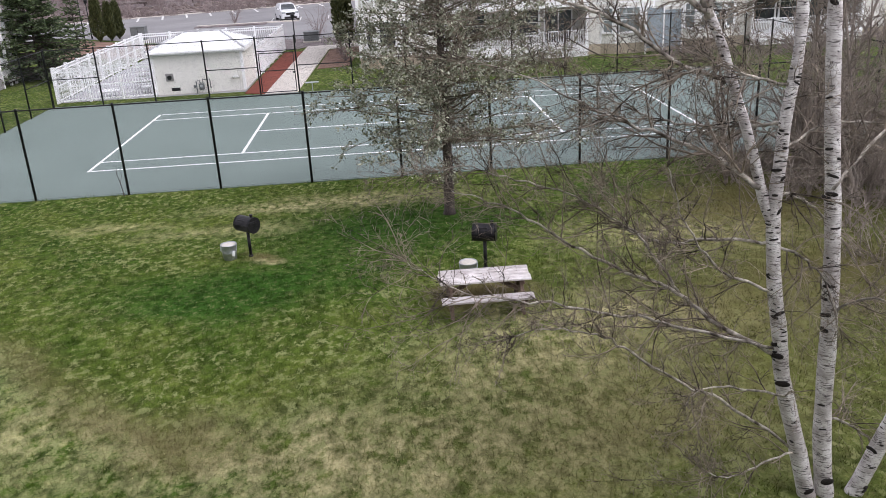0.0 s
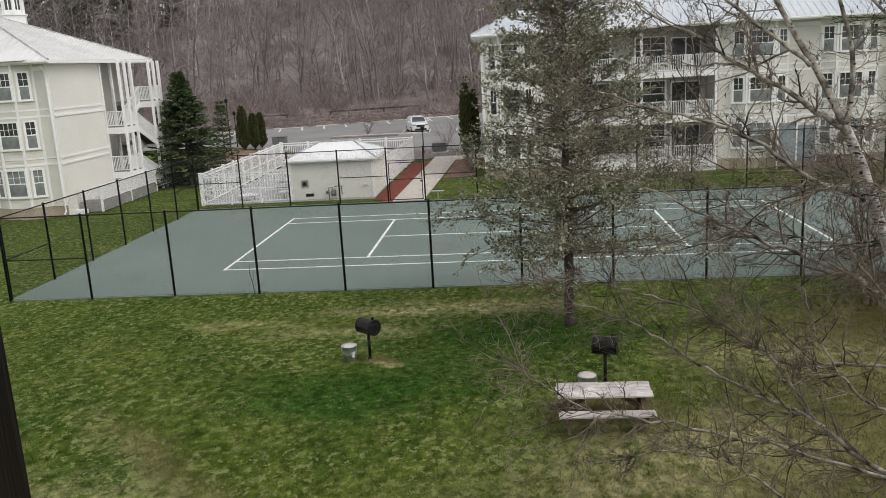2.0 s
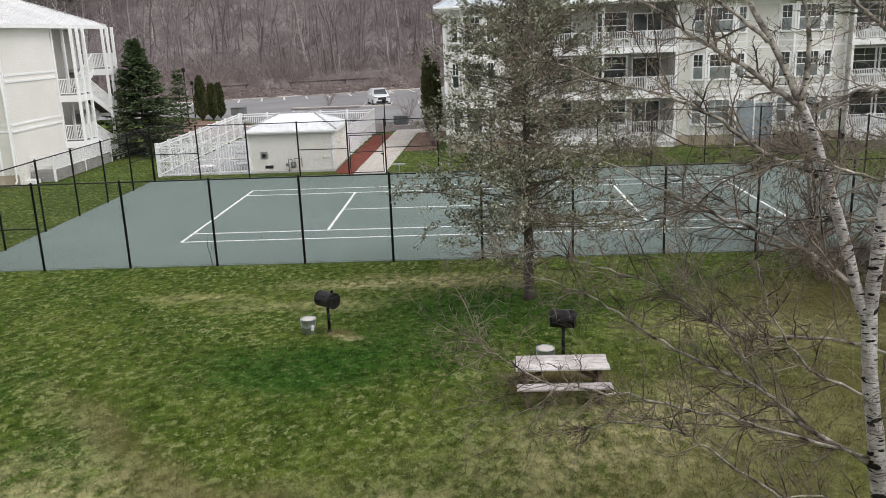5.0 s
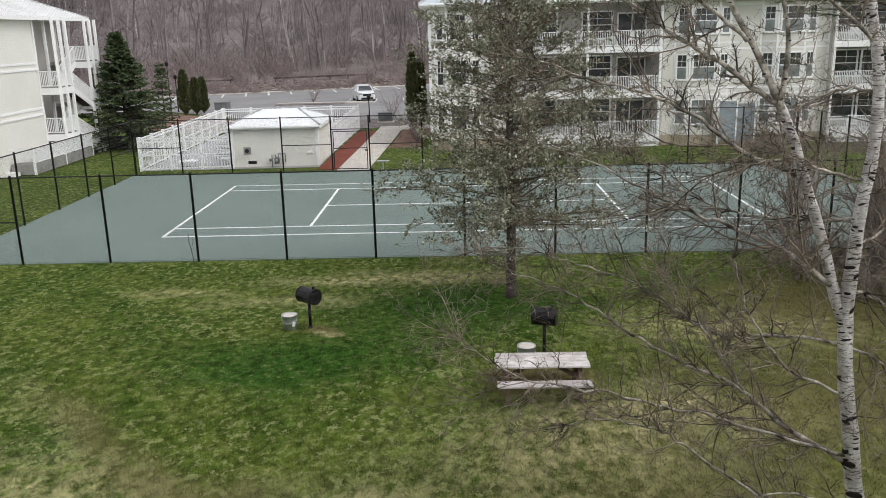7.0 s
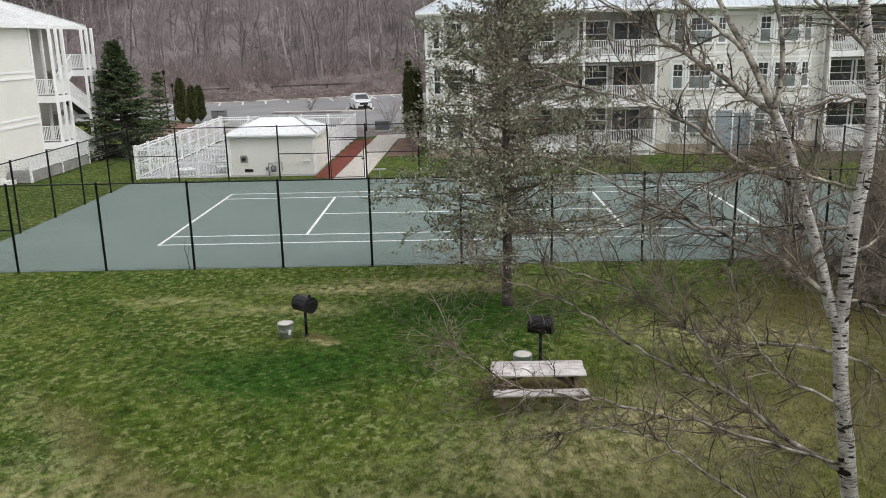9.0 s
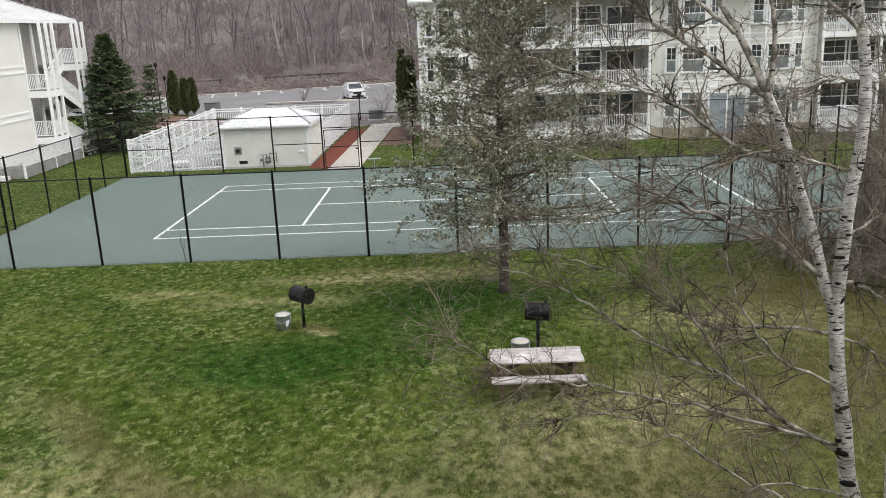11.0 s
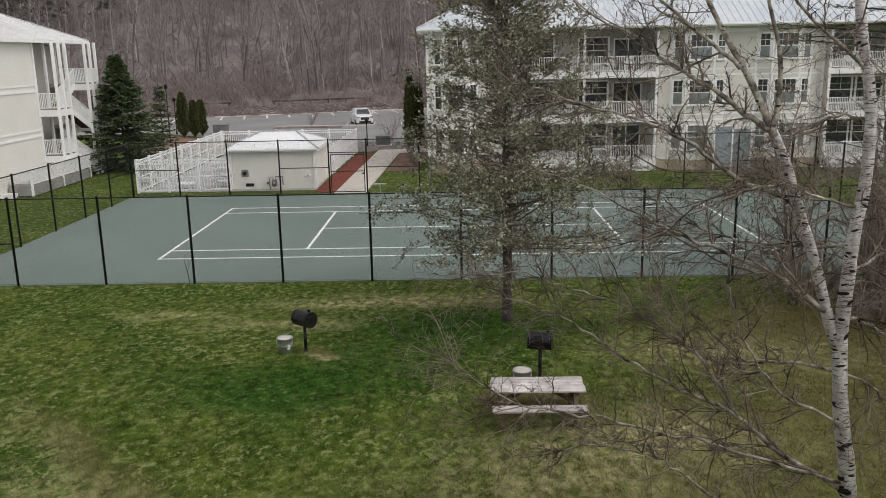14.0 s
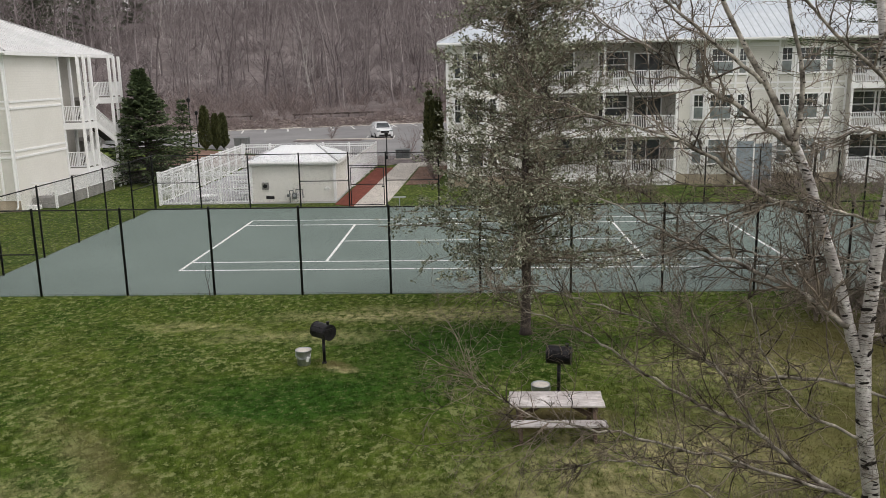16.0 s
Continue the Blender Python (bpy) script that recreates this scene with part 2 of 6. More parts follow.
def chain_link():
    """Black diamond wire of 4 cm, open between the wires."""
    m, n, l, b = nodes_of("black_chain_link")
    co = n.new("ShaderNodeTexCoord")
    sep = n.new("ShaderNodeSeparateXYZ")
    l.new(co.outputs["Object"], sep.inputs[0])

    def math_node(op, a0, b0):
        q = n.new("ShaderNodeMath")
        q.operation = op
        for i, v in enumerate((a0, b0)):
            if isinstance(v, (int, float)):
                q.inputs[i].default_value = v
            else:
                l.new(v, q.inputs[i])
        return q.outputs[0]

    run = math_node("ADD", sep.outputs["X"], sep.outputs["Y"])
    masks = []
    for sign in (1, -1):
        s = math_node("MULTIPLY", math_node("ADD", run, math_node("MULTIPLY", sep.outputs["Z"], sign)), 24.0)
        masks.append(math_node("LESS_THAN", math_node("FRACT", s, 0), 0.06))
    wire = math_node("MAXIMUM", masks[0], masks[1])
    l.new(wire, b.inputs["Alpha"])
    b.inputs["Base Color"].default_value = (0.02, 0.022, 0.022, 1)
    b.inputs["Roughness"].default_value = 0.6
    return m


CHAIN = chain_link()


def court_paint():
    m, n, l, b = nodes_of("grey_green_court_coating")
    stain = ramp(n, l, noise_at(n, l, 0.22, 5), 0.3, 0.7)
    col = mix(n, l, stain, (0.148, 0.196, 0.176), (0.182, 0.236, 0.212))
    fine = noise_at(n, l, 45, 3)
    col = mix(n, l, 1.0, col, ramp(n, l, fine, 0.25, 0.75, (0.86, 0.86, 0.86, 1), (1.06, 1.06, 1.06, 1)), "MULTIPLY")
    col = mix(n, l, ramp(n, l, noise_at(n, l, 1.6, 6), 0.62, 0.74), col, (0.13, 0.16, 0.15))
    l.new(col, b.inputs["Base Color"])
    b.inputs["Roughness"].default_value = 0.75
    relief(n, l, b, fine, 0.1)
    return m


COURT = court_paint()

# Lawn: worn tracks, straw patches and lush patches as (x, y, half length, half width, turn in degrees, strength)
STRAW = [(3.9, -16.6, 2.4, 0.45, -46, 0.22), (6.6, -18.9, 1.8, 0.5, -35, 0.24), (11.8, -21.2, 4.2, 1.6, 0, 0.36), (16.0, -17.0, 3.0, 1.2, 8, 0.42), (9.6, -20.2, 2.4, 1.0, -10, 0.45), (12.8, -18.2, 2.4, 1.3, 5, 0.3), (9.6, -6.0, 3.8, 0.75, 4, 0.75), (6.7, -8.5, 2.2, 0.6, 5, 0.45), (3.2, -7.5, 1.8, 0.5, 0, 0.4),
         (15.0, -16.3, 2.2, 1.0, 0, 0.5), (19.0, -11.5, 3.2, 1.6, 0, 0.7), (14.2, -19.6, 2.5, 1.5, 0, 0.3), (4.6, -19.0, 2.5, 1.1, -20, 0.4), (8.1, -11.35, 0.4, 0.2, 0, 0.7)]
# Last row: bare soil by the picnic table, with the table's shade coloured in.
BARE_AND_SHADE = [(4.6, -16.8, 2.6, 0.55, -46, 0.38), (7.6, -19.4, 1.6, 0.6, -30, 0.45), (8.0, -11.2, 0.4, 0.18, 0, 0.6), (21.5, -14.5, 4.0, 3.5, 0, 0.42), (24.0, -8.0, 5.0, 3.0, 0, 0.4), (17.2, -16.5, 4.2, 3.4, 0, 0.32), (14.5, -20.5, 5.0, 2.4, 0, 0.34), (20.5, -9.5, 3.2, 2.6, 0, 0.35), (13.1, -15.0, 1.0, 0.55, 0, 1.0)]
LUSH = [(11.3, -9.2, 3.3, 1.9, 0, 0.85), (8.8, -12.6, 2.9, 1.6, 20, 0.6), (6.6, -13.6, 2.4, 1.3, 0, 0.35), (18.6, -6.6, 2.0, 1.0, 0, 0.5), (7.6, -14.6, 2.6, 0.8, 8, 0.4)]


def lawn_colour(n, l, blade=1.0):
    co = n.new("ShaderNodeTexCoord")
    warp = n.new("ShaderNodeTexNoise")
    warp.inputs["Scale"].default_value, warp.inputs["Detail"].default_value = 0.7, 4
    l.new(co.outputs["Object"], warp.inputs["Vector"])
    bent = n.new("ShaderNodeMix")
    bent.data_type, bent.blend_type = "RGBA", "LINEAR_LIGHT"
    bent.inputs["Factor"].default_value = 0.9
    l.new(co.outputs["Object"], bent.inputs["A"])
    l.new(warp.outputs["Color"], bent.inputs["B"])

    def patch(rows):
        total = None
        for x, y, rx, ry, turn, k in rows:
            mp = n.new("ShaderNodeMapping")
            mp.vector_type = "TEXTURE"
            mp.inputs["Location"].default_value = (x, y, 0)
            mp.inputs["Rotation"].default_value = (0, 0, radians(turn))
            mp.inputs["Scale"].default_value = (rx * 1.5, ry * 1.5, 60)
            g = n.new("ShaderNodeTexGradient")
            g.gradient_type = "SPHERICAL"
            l.new(bent.outputs["Result"], mp.inputs["Vector"])
            l.new(mp.outputs[0], g.inputs["Vector"])
            v = n.new("ShaderNodeMath")
            v.operation, v.use_clamp = "MULTIPLY_ADD", True
            l.new(g.outputs["Fac"], v.inputs[0])
            v.inputs[1].default_value = 1.6 * k
            if total is None:
                v.inputs[2].default_value = 0
            else:
                l.new(total, v.inputs[2])
            total = v.outputs[0]
        return total

    green = mix(n, l, ramp(n, l, noise_at(n, l, 0.35, 5), 0.35, 0.65), (0.037, 0.076, 0.010), (0.082, 0.114, 0.020))
    green = mix(n, l, ramp(n, l, noise_at(n, l, 3.0, 7, (1, 0.75, 1), 0.72), 0.53, 0.66), green, (0.135, 0.155, 0.048))
    lush = patch(LUSH)
    green = mix(n, l, lush, green, (0.030, 0.075, 0.011))
    tuft = n.new("ShaderNodeMath")
    tuft.operation = "MULTIPLY"
    l.new(patch(STRAW), tuft.inputs[0])
    l.new(ramp(n, l, noise_at(n, l, 3.4, 7, (1, 0.75, 1), 0.72), 0.40, 0.56), tuft.inputs[1])
    col = mix(n, l, tuft.outputs[0], green, (0.42, 0.385, 0.215))
    thatch = ramp(n, l, noise_at(n, l, 6.5, 7, None, 0.75), 0.54, 0.64)
    soft = n.new("ShaderNodeMath")
    soft.operation = "MULTIPLY"
    soft.inputs[1].default_value = 0.5
    l.new(thatch, soft.inputs[0])
    col = mix(n, l, soft.outputs[0], col, (0.225, 0.215, 0.105))
    clumps = ramp(n, l, noise_at(n, l, 4.2, 6, (1, 0.75, 1), 0.68), 0.38, 0.63, (0.52, 0.55, 0.48, 1), (1.46, 1.42, 1.4, 1))
    col = mix(n, l, 1.0, col, clumps, "MULTIPLY")
    region = ramp(n, l, noise_at(n, l, 0.6, 4), 0.30, 0.52)
    region = mix(n, l, lush, region, (0, 0, 0))
    speck = ramp(n, l, noise_at(n, l, 5.5, 5, (1, 0.75, 1), 0.7), 0.54, 0.59, (0, 0, 0, 1), (0.9, 0.9, 0.9, 1))
    col = mix(n, l, mix(n, l, 1.0, region, speck, "MULTIPLY"), col, (0.225, 0.25, 0.10))
    col = mix(n, l, patch(BARE_AND_SHADE), col, (0.122, 0.102, 0.045))
    return col


def lawn(name, blades):
    m, n, l, b = nodes_of(name)
    col = lawn_colour(n, l)
    if blades:
        geo = n.new("ShaderNodeNewGeometry")
        v = ramp(n, l, geo.outputs["Random Per Island"], 0.1, 0.85, (0.90, 0.92, 0.88, 1), (1.22, 1.2, 1.16, 1))
        col = mix(n, l, ramp(n, l, geo.outputs["Random Per Island"], 0.99, 0.995), col, (0.27, 0.25, 0.13))
    else:
        fine = noise_at(n, l, 30, 5)
        v = ramp(n, l, fine, 0.3, 0.7, (0.8, 0.8, 0.8, 1), (1.12, 1.12, 1.12, 1))
        relief(n, l, b, fine, 0.5, 0.02)
    l.new(mix(n, l, 1.0, col, v, "MULTIPLY"), b.inputs["Base Color"])
    b.inputs["Roughness"].default_value = 0.95
    b.inputs["Specular IOR Level"].default_value = 0.04
    return m


LAWN, BLADES = lawn("lawn_turf", False), lawn("grass_blades", True)
HILL = surface("leaf_littered_hill", (0.18, 0.150, 0.148), (0.31, 0.268, 0.262), 0.09, 0.95, grain=1.6, grain_depth=0.55, bump=0.3)


def birch_bark():
    m, n, l, b = nodes_of("white_birch_bark")
    base = mix(n, l, ramp(n, l, noise_at(n, l, 5.5, 6), 0.38, 0.62), (0.42, 0.385, 0.37), (0.77, 0.745, 0.73))
    dash = noise_at(n, l, 7.0, 5, (1.1, 1.1, 9.0), 0.65)
    col = mix(n, l, ramp(n, l, dash, 0.55, 0.61), base, (0.075, 0.062, 0.058))
    fleck = noise_at(n, l, 30, 3, (1, 1, 4.0))
    col = mix(n, l, ramp(n, l, fleck, 0.56, 0.68), col, (0.20, 0.17, 0.155))
    l.new(col, b.inputs["Base Color"])
    b.inputs["Roughness"].default_value = 0.75
    relief(n, l, b, dash, 0.3, 0.01)
    return m


BIRCH = birch_bark()
# Bark mottle that also carries the limbs' lit tops and shaded undersides as colour.
LIMB_BARK = surface("birch_limb_bark_with_shade", (0.065, 0.051, 0.041), (0.68, 0.63, 0.55), 6, 0.8, grain=25, grain_depth=0.4, bump=0.2)
SCAR = surface("black_birch_scar", (0.012, 0.010, 0.009), (0.04, 0.034, 0.03), 9, 0.95, grain=60, grain_depth=0.4, bump=0.5)


# ---- ground ----
def step(v, lo, hi):
    v = np.clip((v - lo) / (hi - lo), 0, 1)
    return v * v * (3 - 2 * v)


def park_edge(x):
    """How far back the car park's paving runs at x."""
    return np.clip(79.6 + (np.asarray(x, float) + 19) * 0.38, 62, 92)


def ground_height(x, y):
    x, y = np.asarray(x, float), np.asarray(y, float)
    mound = 0.46 * step(-y, 4.2, 15.5) + 0.06 * np.sin(x * 0.5 + 1) * step(-y, 5, 12)
    tall = 1.0 - 0.72 * step(-x, 95, 170)
    hill = tall * (27 * step(y, 96, 262) + 2.0 * step(y - park_edge(x), 0.8, 12))
    return mound + hill - 0.03


def grid_axis(pieces):
    return np.unique(np.concatenate([np.linspace(a0, b0, k) for a0, b0, k in pieces]))


gx = grid_axis([(-900, -200, 15), (-200, -30, 35), (-30, 40, 141), (40, 200, 33), (200, 900, 15)])
gy = grid_axis([(-500, -60, 12), (-60, -30, 13), (-30, -3, 82), (-3, 60, 28), (60, 110, 61), (110, 360, 84), (360, 1500, 24)])
X, Y = np.meshgrid(gx, gy)
gz = ground_height(X, Y)
gverts = np.stack([X, Y, gz], -1).reshape(-1, 3)
gi = np.arange(len(gx) * len(gy)).reshape(len(gy), len(gx))
gfaces = np.stack([gi[:-1, :-1], gi[:-1, 1:], gi[1:, 1:], gi[1:, :-1]], -1).reshape(-1, 4)
ground_mesh = soup("ground", gverts, gfaces, LAWN, True)
ground_mesh.materials.append(HILL)
mid_y = np.repeat((gy[:-1] + gy[1:]) / 2, len(gx) - 1)
mid_x = np.tile((gx[:-1] + gx[1:]) / 2, len(gy) - 1)
ground_mesh.polygons.foreach_set("material_index", (mid_y > park_edge(mid_x)).astype(np.int32))
tagged(new("ground", ground_mesh), "patchy spring lawn rising to a leaf-littered wooded hill", "ground", kind="structure")

# ---- tennis court ----
CX0, CX1, CY0, CY1 = -6.62, 30.0, -3.5, 15.12
slab = Build().box(CX0 - 0.12, CX1 + 0.1, CY0 + 0.03, CY1 + 0.1, -0.25, 0.0)
court = tagged(new("tennis_court", slab.mesh("tennis_court", COURT, bevel=0.01)), "grey-green coated tennis court with white lines", "tennis court", kind="structure")
LW = 0.115
for x0, x1, y0, y1 in ((0, 23.77, 0, LW), (0, 23.77, 10.97 - LW, 10.97), (0, 23.77, 1.37, 1.37 + LW), (0, 23.77, 9.6 - LW, 9.6),
                       (0, LW, LW, 10.97 - LW), (23.77 - LW, 23.77, LW, 10.97 - LW), (5.485, 5.485 + LW, 1.37 + LW, 9.6 - LW), (18.285 - LW, 18.285, 1.37 + LW, 9.6 - LW),
                       (5.485 + LW, 18.285 - LW, 5.485 - LW / 2, 5.485 + LW / 2), (LW, 0.15, 5.46, 5.51)):
    part("court_line", Build().box(x0, x1, y0, y1, 0.0, 0.004).mesh("court_line", COURT_PAINT), court, "worn white painted line")


# ---- chain-link fences ----
def post_mesh(h, r=0.042):
    return Build().lathe(0, 0, [(r, -0.05), (r, h), (r * 1.25, h + 0.005), (r * 1.1, h + 0.05), (r * 0.3, h + 0.075)], 10).mesh("post", BLACK_STEEL, True)


POST = post_mesh(3.0)


def chain_fence(stops, fixed, along_x, braces, label):
    """Posts at the stops, a rail along the top, mid rails in the named bays, wire between."""
    def at(s):
        return (s, fixed) if along_x else (fixed, s)
    ob = thing("chain_link_fence", *at(stops[0]), 0, label, "fence", "tennis court fences")
    for s in stops:
        part("post", POST, ob, m=pose(*at(s), 0))
    rails = [(stops[0], stops[-1], 3.0)]
    for k in braces:
        rails.append((stops[k], stops[k + 1], 1.47))
    for s0, s1, z in rails:
        part("rail", Build().tube([(*at(s0), z), (*at((s0 + s1) / 2), z - 0.006), (*at(s1), z)], [0.024] * 3, 8).mesh("rail", BLACK_STEEL, True), ob)
    part("bottom_wire", Build().tube([(*at(stops[0]), 0.04), (*at(stops[-1]), 0.04)], [0.003] * 2, 5).mesh("bottom_wire", BLACK_STEEL), ob)
    off = 0.046
    w = Build()
    for s0, s1 in zip(stops, stops[1:]):
        a0, b0 = at(s0), at(s1)
        d = (0, -off) if along_x else (off, 0)
        w.face((a0[0] + d[0], a0[1] + d[1], 0.03), (b0[0] + d[0], b0[1] + d[1], 0.03), (b0[0] + d[0], b0[1] + d[1], 3.0), (a0[0] + d[0], a0[1] + d[1], 3.0))
    part("wire_mesh", w.mesh("wire_mesh", CHAIN), ob, "black diamond wire mesh")
    return ob


NEAR_STOPS = [-6.62 + 3.052 * k for k in range(13)]
chain_fence(NEAR_STOPS, CY0, True, [0, 11], "tall black chain-link fence along the lawn side")
chain_fence([-0.5, 2.62, 5.75, 8.85, 12.02], CX0, False, [], "tall black chain-link fence along the court end")
chain_fence([-3.5 + 0.1, -0.5], CX0, False, [0], "corner bay of the black chain-link fence with a mid rail")
chain_fence([12.02, 15.02], CX0, False, [0], "corner bay of the black chain-link fence by the pool")
chain_fence([CX0, -4.0, -1.2, 1.68, 4.45], CY1, True, [0, 3], "tall black chain-link fence on the pool side")
chain_fence([6.55] + [6.55 + 2.93 * k for k in range(1, 9)], CY1, True, [0, 7], "tall black chain-link fence on the apartment side")
chain_fence([-3.4, -0.3, 2.8, 5.9, 9.0, 12.1, 15.02], CX1, False, [0, 5], "tall black chain-link fence along the far court end")

gate = thing("fence_gate", 4.5, CY1, 0, "closed black chain-link gate in the court fence", "gate")
for x in (4.56, 6.42):
    part("gate_stile", Build().tube([(x, CY1, 0.08), (x, CY1, 2.2)], [0.026] * 2, 8).mesh("gate_stile", BLACK_STEEL, True), gate)
for z in (0.10, 1.25, 2.18):
    part("gate_rail", Build().tube([(4.56, CY1, z), (6.42, CY1, z)], [0.024] * 2, 8).mesh("gate_rail", BLACK_STEEL, True), gate)
for z in (2.30, 3.0):
    part("header_rail", Build().tube([(4.45, CY1, z), (6.55, CY1, z)], [0.024] * 2, 8).mesh("header_rail", BLACK_STEEL, True), gate)
part("gate_wire", Build().face((4.56, CY1 - 0.03, 0.1), (6.42, CY1 - 0.03, 0.1), (6.42, CY1 - 0.03, 3.0), (4.56, CY1 - 0.03, 3.0)).mesh("gate_wire", CHAIN), gate)
part("latch", Build().box(6.30, 6.46, CY1 - 0.07, CY1 - 0.02, 1.08, 1.16).mesh("latch", BLACK_STEEL, bevel=0.008), gate)


# ---- lap siding, windows, balconies ----
def siding(b, p0, p1, z0, z1, lap=0.125, deep=0.028):
    """Overlapping boards from p0 to p1 (x, y), facing the right-hand side of that way."""
    d = (Vector(p1) - Vector(p0)).normalized()
    out = Vector((d.y, -d.x))
    z = z0
    while z < z1 - 0.01:
        t = min(z + lap, z1)
        g = t - lap * 0.14
        a0, b0 = Vector(p0) + out * deep, Vector(p1) + out * deep
        c0, d0 = Vector(p0) - out * deep, Vector(p1) - out * deep
        b.face((*a0, z), (*b0, z), (*p1, g), (*p0, g))
        b.face((*p0, g), (*p1, g), (*d0, g), (*c0, g))
        b.face((*c0, g), (*d0, g), (*d0, t), (*c0, t))
        b.face((*c0, t), (*d0, t), (*b0, t), (*a0, t))
        z += lap
    return b


window_cache = {}


def window_meshes(w, h, pale, bars):
    key = (w, h, pale, bars)
    if key not in window_cache:
        t = 0.085
        fr = Build()
        fr.box(-w / 2 - t, -w / 2, -0.07, 0.03, -t, h + t).box(w / 2, w / 2 + t, -0.07, 0.03, -t, h + t)
        fr.box(-w / 2, w / 2, -0.07, 0.03, h, h + t)
        sash = Build().box(-w / 2, w / 2, -0.045, 0.02, h / 2 - 0.03, h / 2 + 0.03)
        for sx in (-1, 1):
            sash.box(sx * (w / 2 - 0.02) - 0.02, sx * (w / 2 - 0.02) + 0.02, -0.04, 0.02, 0, h)
        bar = Build()
        if bars:
            for k in range(1, bars):
                x = -w / 2 + w * k / bars
                bar.box(x - 0.012, x + 0.012, -0.034, -0.018, h / 2 + 0.03, h)
            bar.box(-w / 2, w / 2, -0.034, -0.018, h * 0.75 - 0.012, h * 0.75 + 0.012)
        g = GLASS_PALE if pale == 1 else GLASS
        window_cache[key] = (fr.mesh("window", TRIM, bevel=0.006), sash.mesh("sash", TRIM), bar.mesh("glazing_bar", TRIM) if bars else None,
                             Build().box(-w / 2, w / 2, -0.02, -0.005, 0, h / 2 - 0.03).mesh("pane", GLASS_PALE if pale != 2 else GLASS),
                             Build().box(-w / 2, w / 2, -0.02, -0.005, h / 2 + 0.03, h).mesh("pane", g),
                             Build().box(-w / 2 - 0.1, w / 2 + 0.1, -0.10, 0.02, -t - 0.03, -0.0).mesh("sill", TRIM, bevel=0.006))
    return window_cache[key]


def window(parent, x, y, z, w, h, turn=0, pale=0, bars=3):
    fr, sash, bar, low, high, sill = window_meshes(w, h, pale, bars)
    m = pose(x, y, z, 0, 0, turn)
    win = part("window", fr, parent, "white-framed double-hung window", m)
    part("sash", sash, win, m=m)
    if bar:
        part("glazing_bar", bar, win, m=m)
    part("pane", low, win, m=m)
    part("pane", high, win, m=m)
    part("sill", sill, win, m=m)


def railing(parent, p0, p1, z, h=1.0, gap=0.105, bar=0.034):
    """White balustrade: two rails, square balusters."""
    d = Vector(p1) - Vector(p0)
    ln, turn = d.length, math.degrees(math.atan2(d.y, d.x))
    m = pose(p0[0], p0[1], z, 0, 0, turn)
    r = part("railing", Build().box(0, ln, -0.045, 0.045, h - 0.05, h, m).mesh("railing", VINYL, bevel=0.008), parent, "white balustrade")
    part("bottom_rail", Build().box(0, ln, -0.03, 0.03, 0.08, 0.13, m).mesh("bottom_rail", VINYL), r)
    b = Build()
    k = max(1, int(ln / gap))
    for i in range(k):
        x = (i + 0.5) * ln / k
        b.box(x - bar / 2, x + bar / 2, -bar / 2, bar / 2, 0.13, h - 0.05, m)
    part("balusters", b.mesh("balusters", VINYL), r, kind="stuff")


def porch_chair(x, y, z, turn, group):
    c = thing("porch_chair", x, y, z, "white slatted porch chair on a balcony", "chair", group)
    m = pose(x, y, z, 0, 0, turn)
    part("seat", Build().box(-0.27, 0.27, -0.25, 0.25, 0.38, 0.42, m).mesh("seat", VINYL, bevel=0.01), c)
    for k in range(5):
        part("back_slat", Build().box(-0.25 + k * 0.105, -0.17 + k * 0.105, 0.24, 0.27, 0.42, 0.95, m).mesh("back_slat", VINYL), c)
    for sx in (-1, 1):
        part("arm", Build().box(sx * 0.3 - 0.04, sx * 0.3 + 0.04, -0.28, 0.28, 0.60, 0.63, m).mesh("arm", VINYL, bevel=0.008), c)
        for sy in (-0.24, 0.24):
            part("leg", Build().box(sx * 0.28 - 0.025, sx * 0.28 + 0.025, sy - 0.025, sy + 0.025, 0, 0.6, m).mesh("leg", VINYL), c)


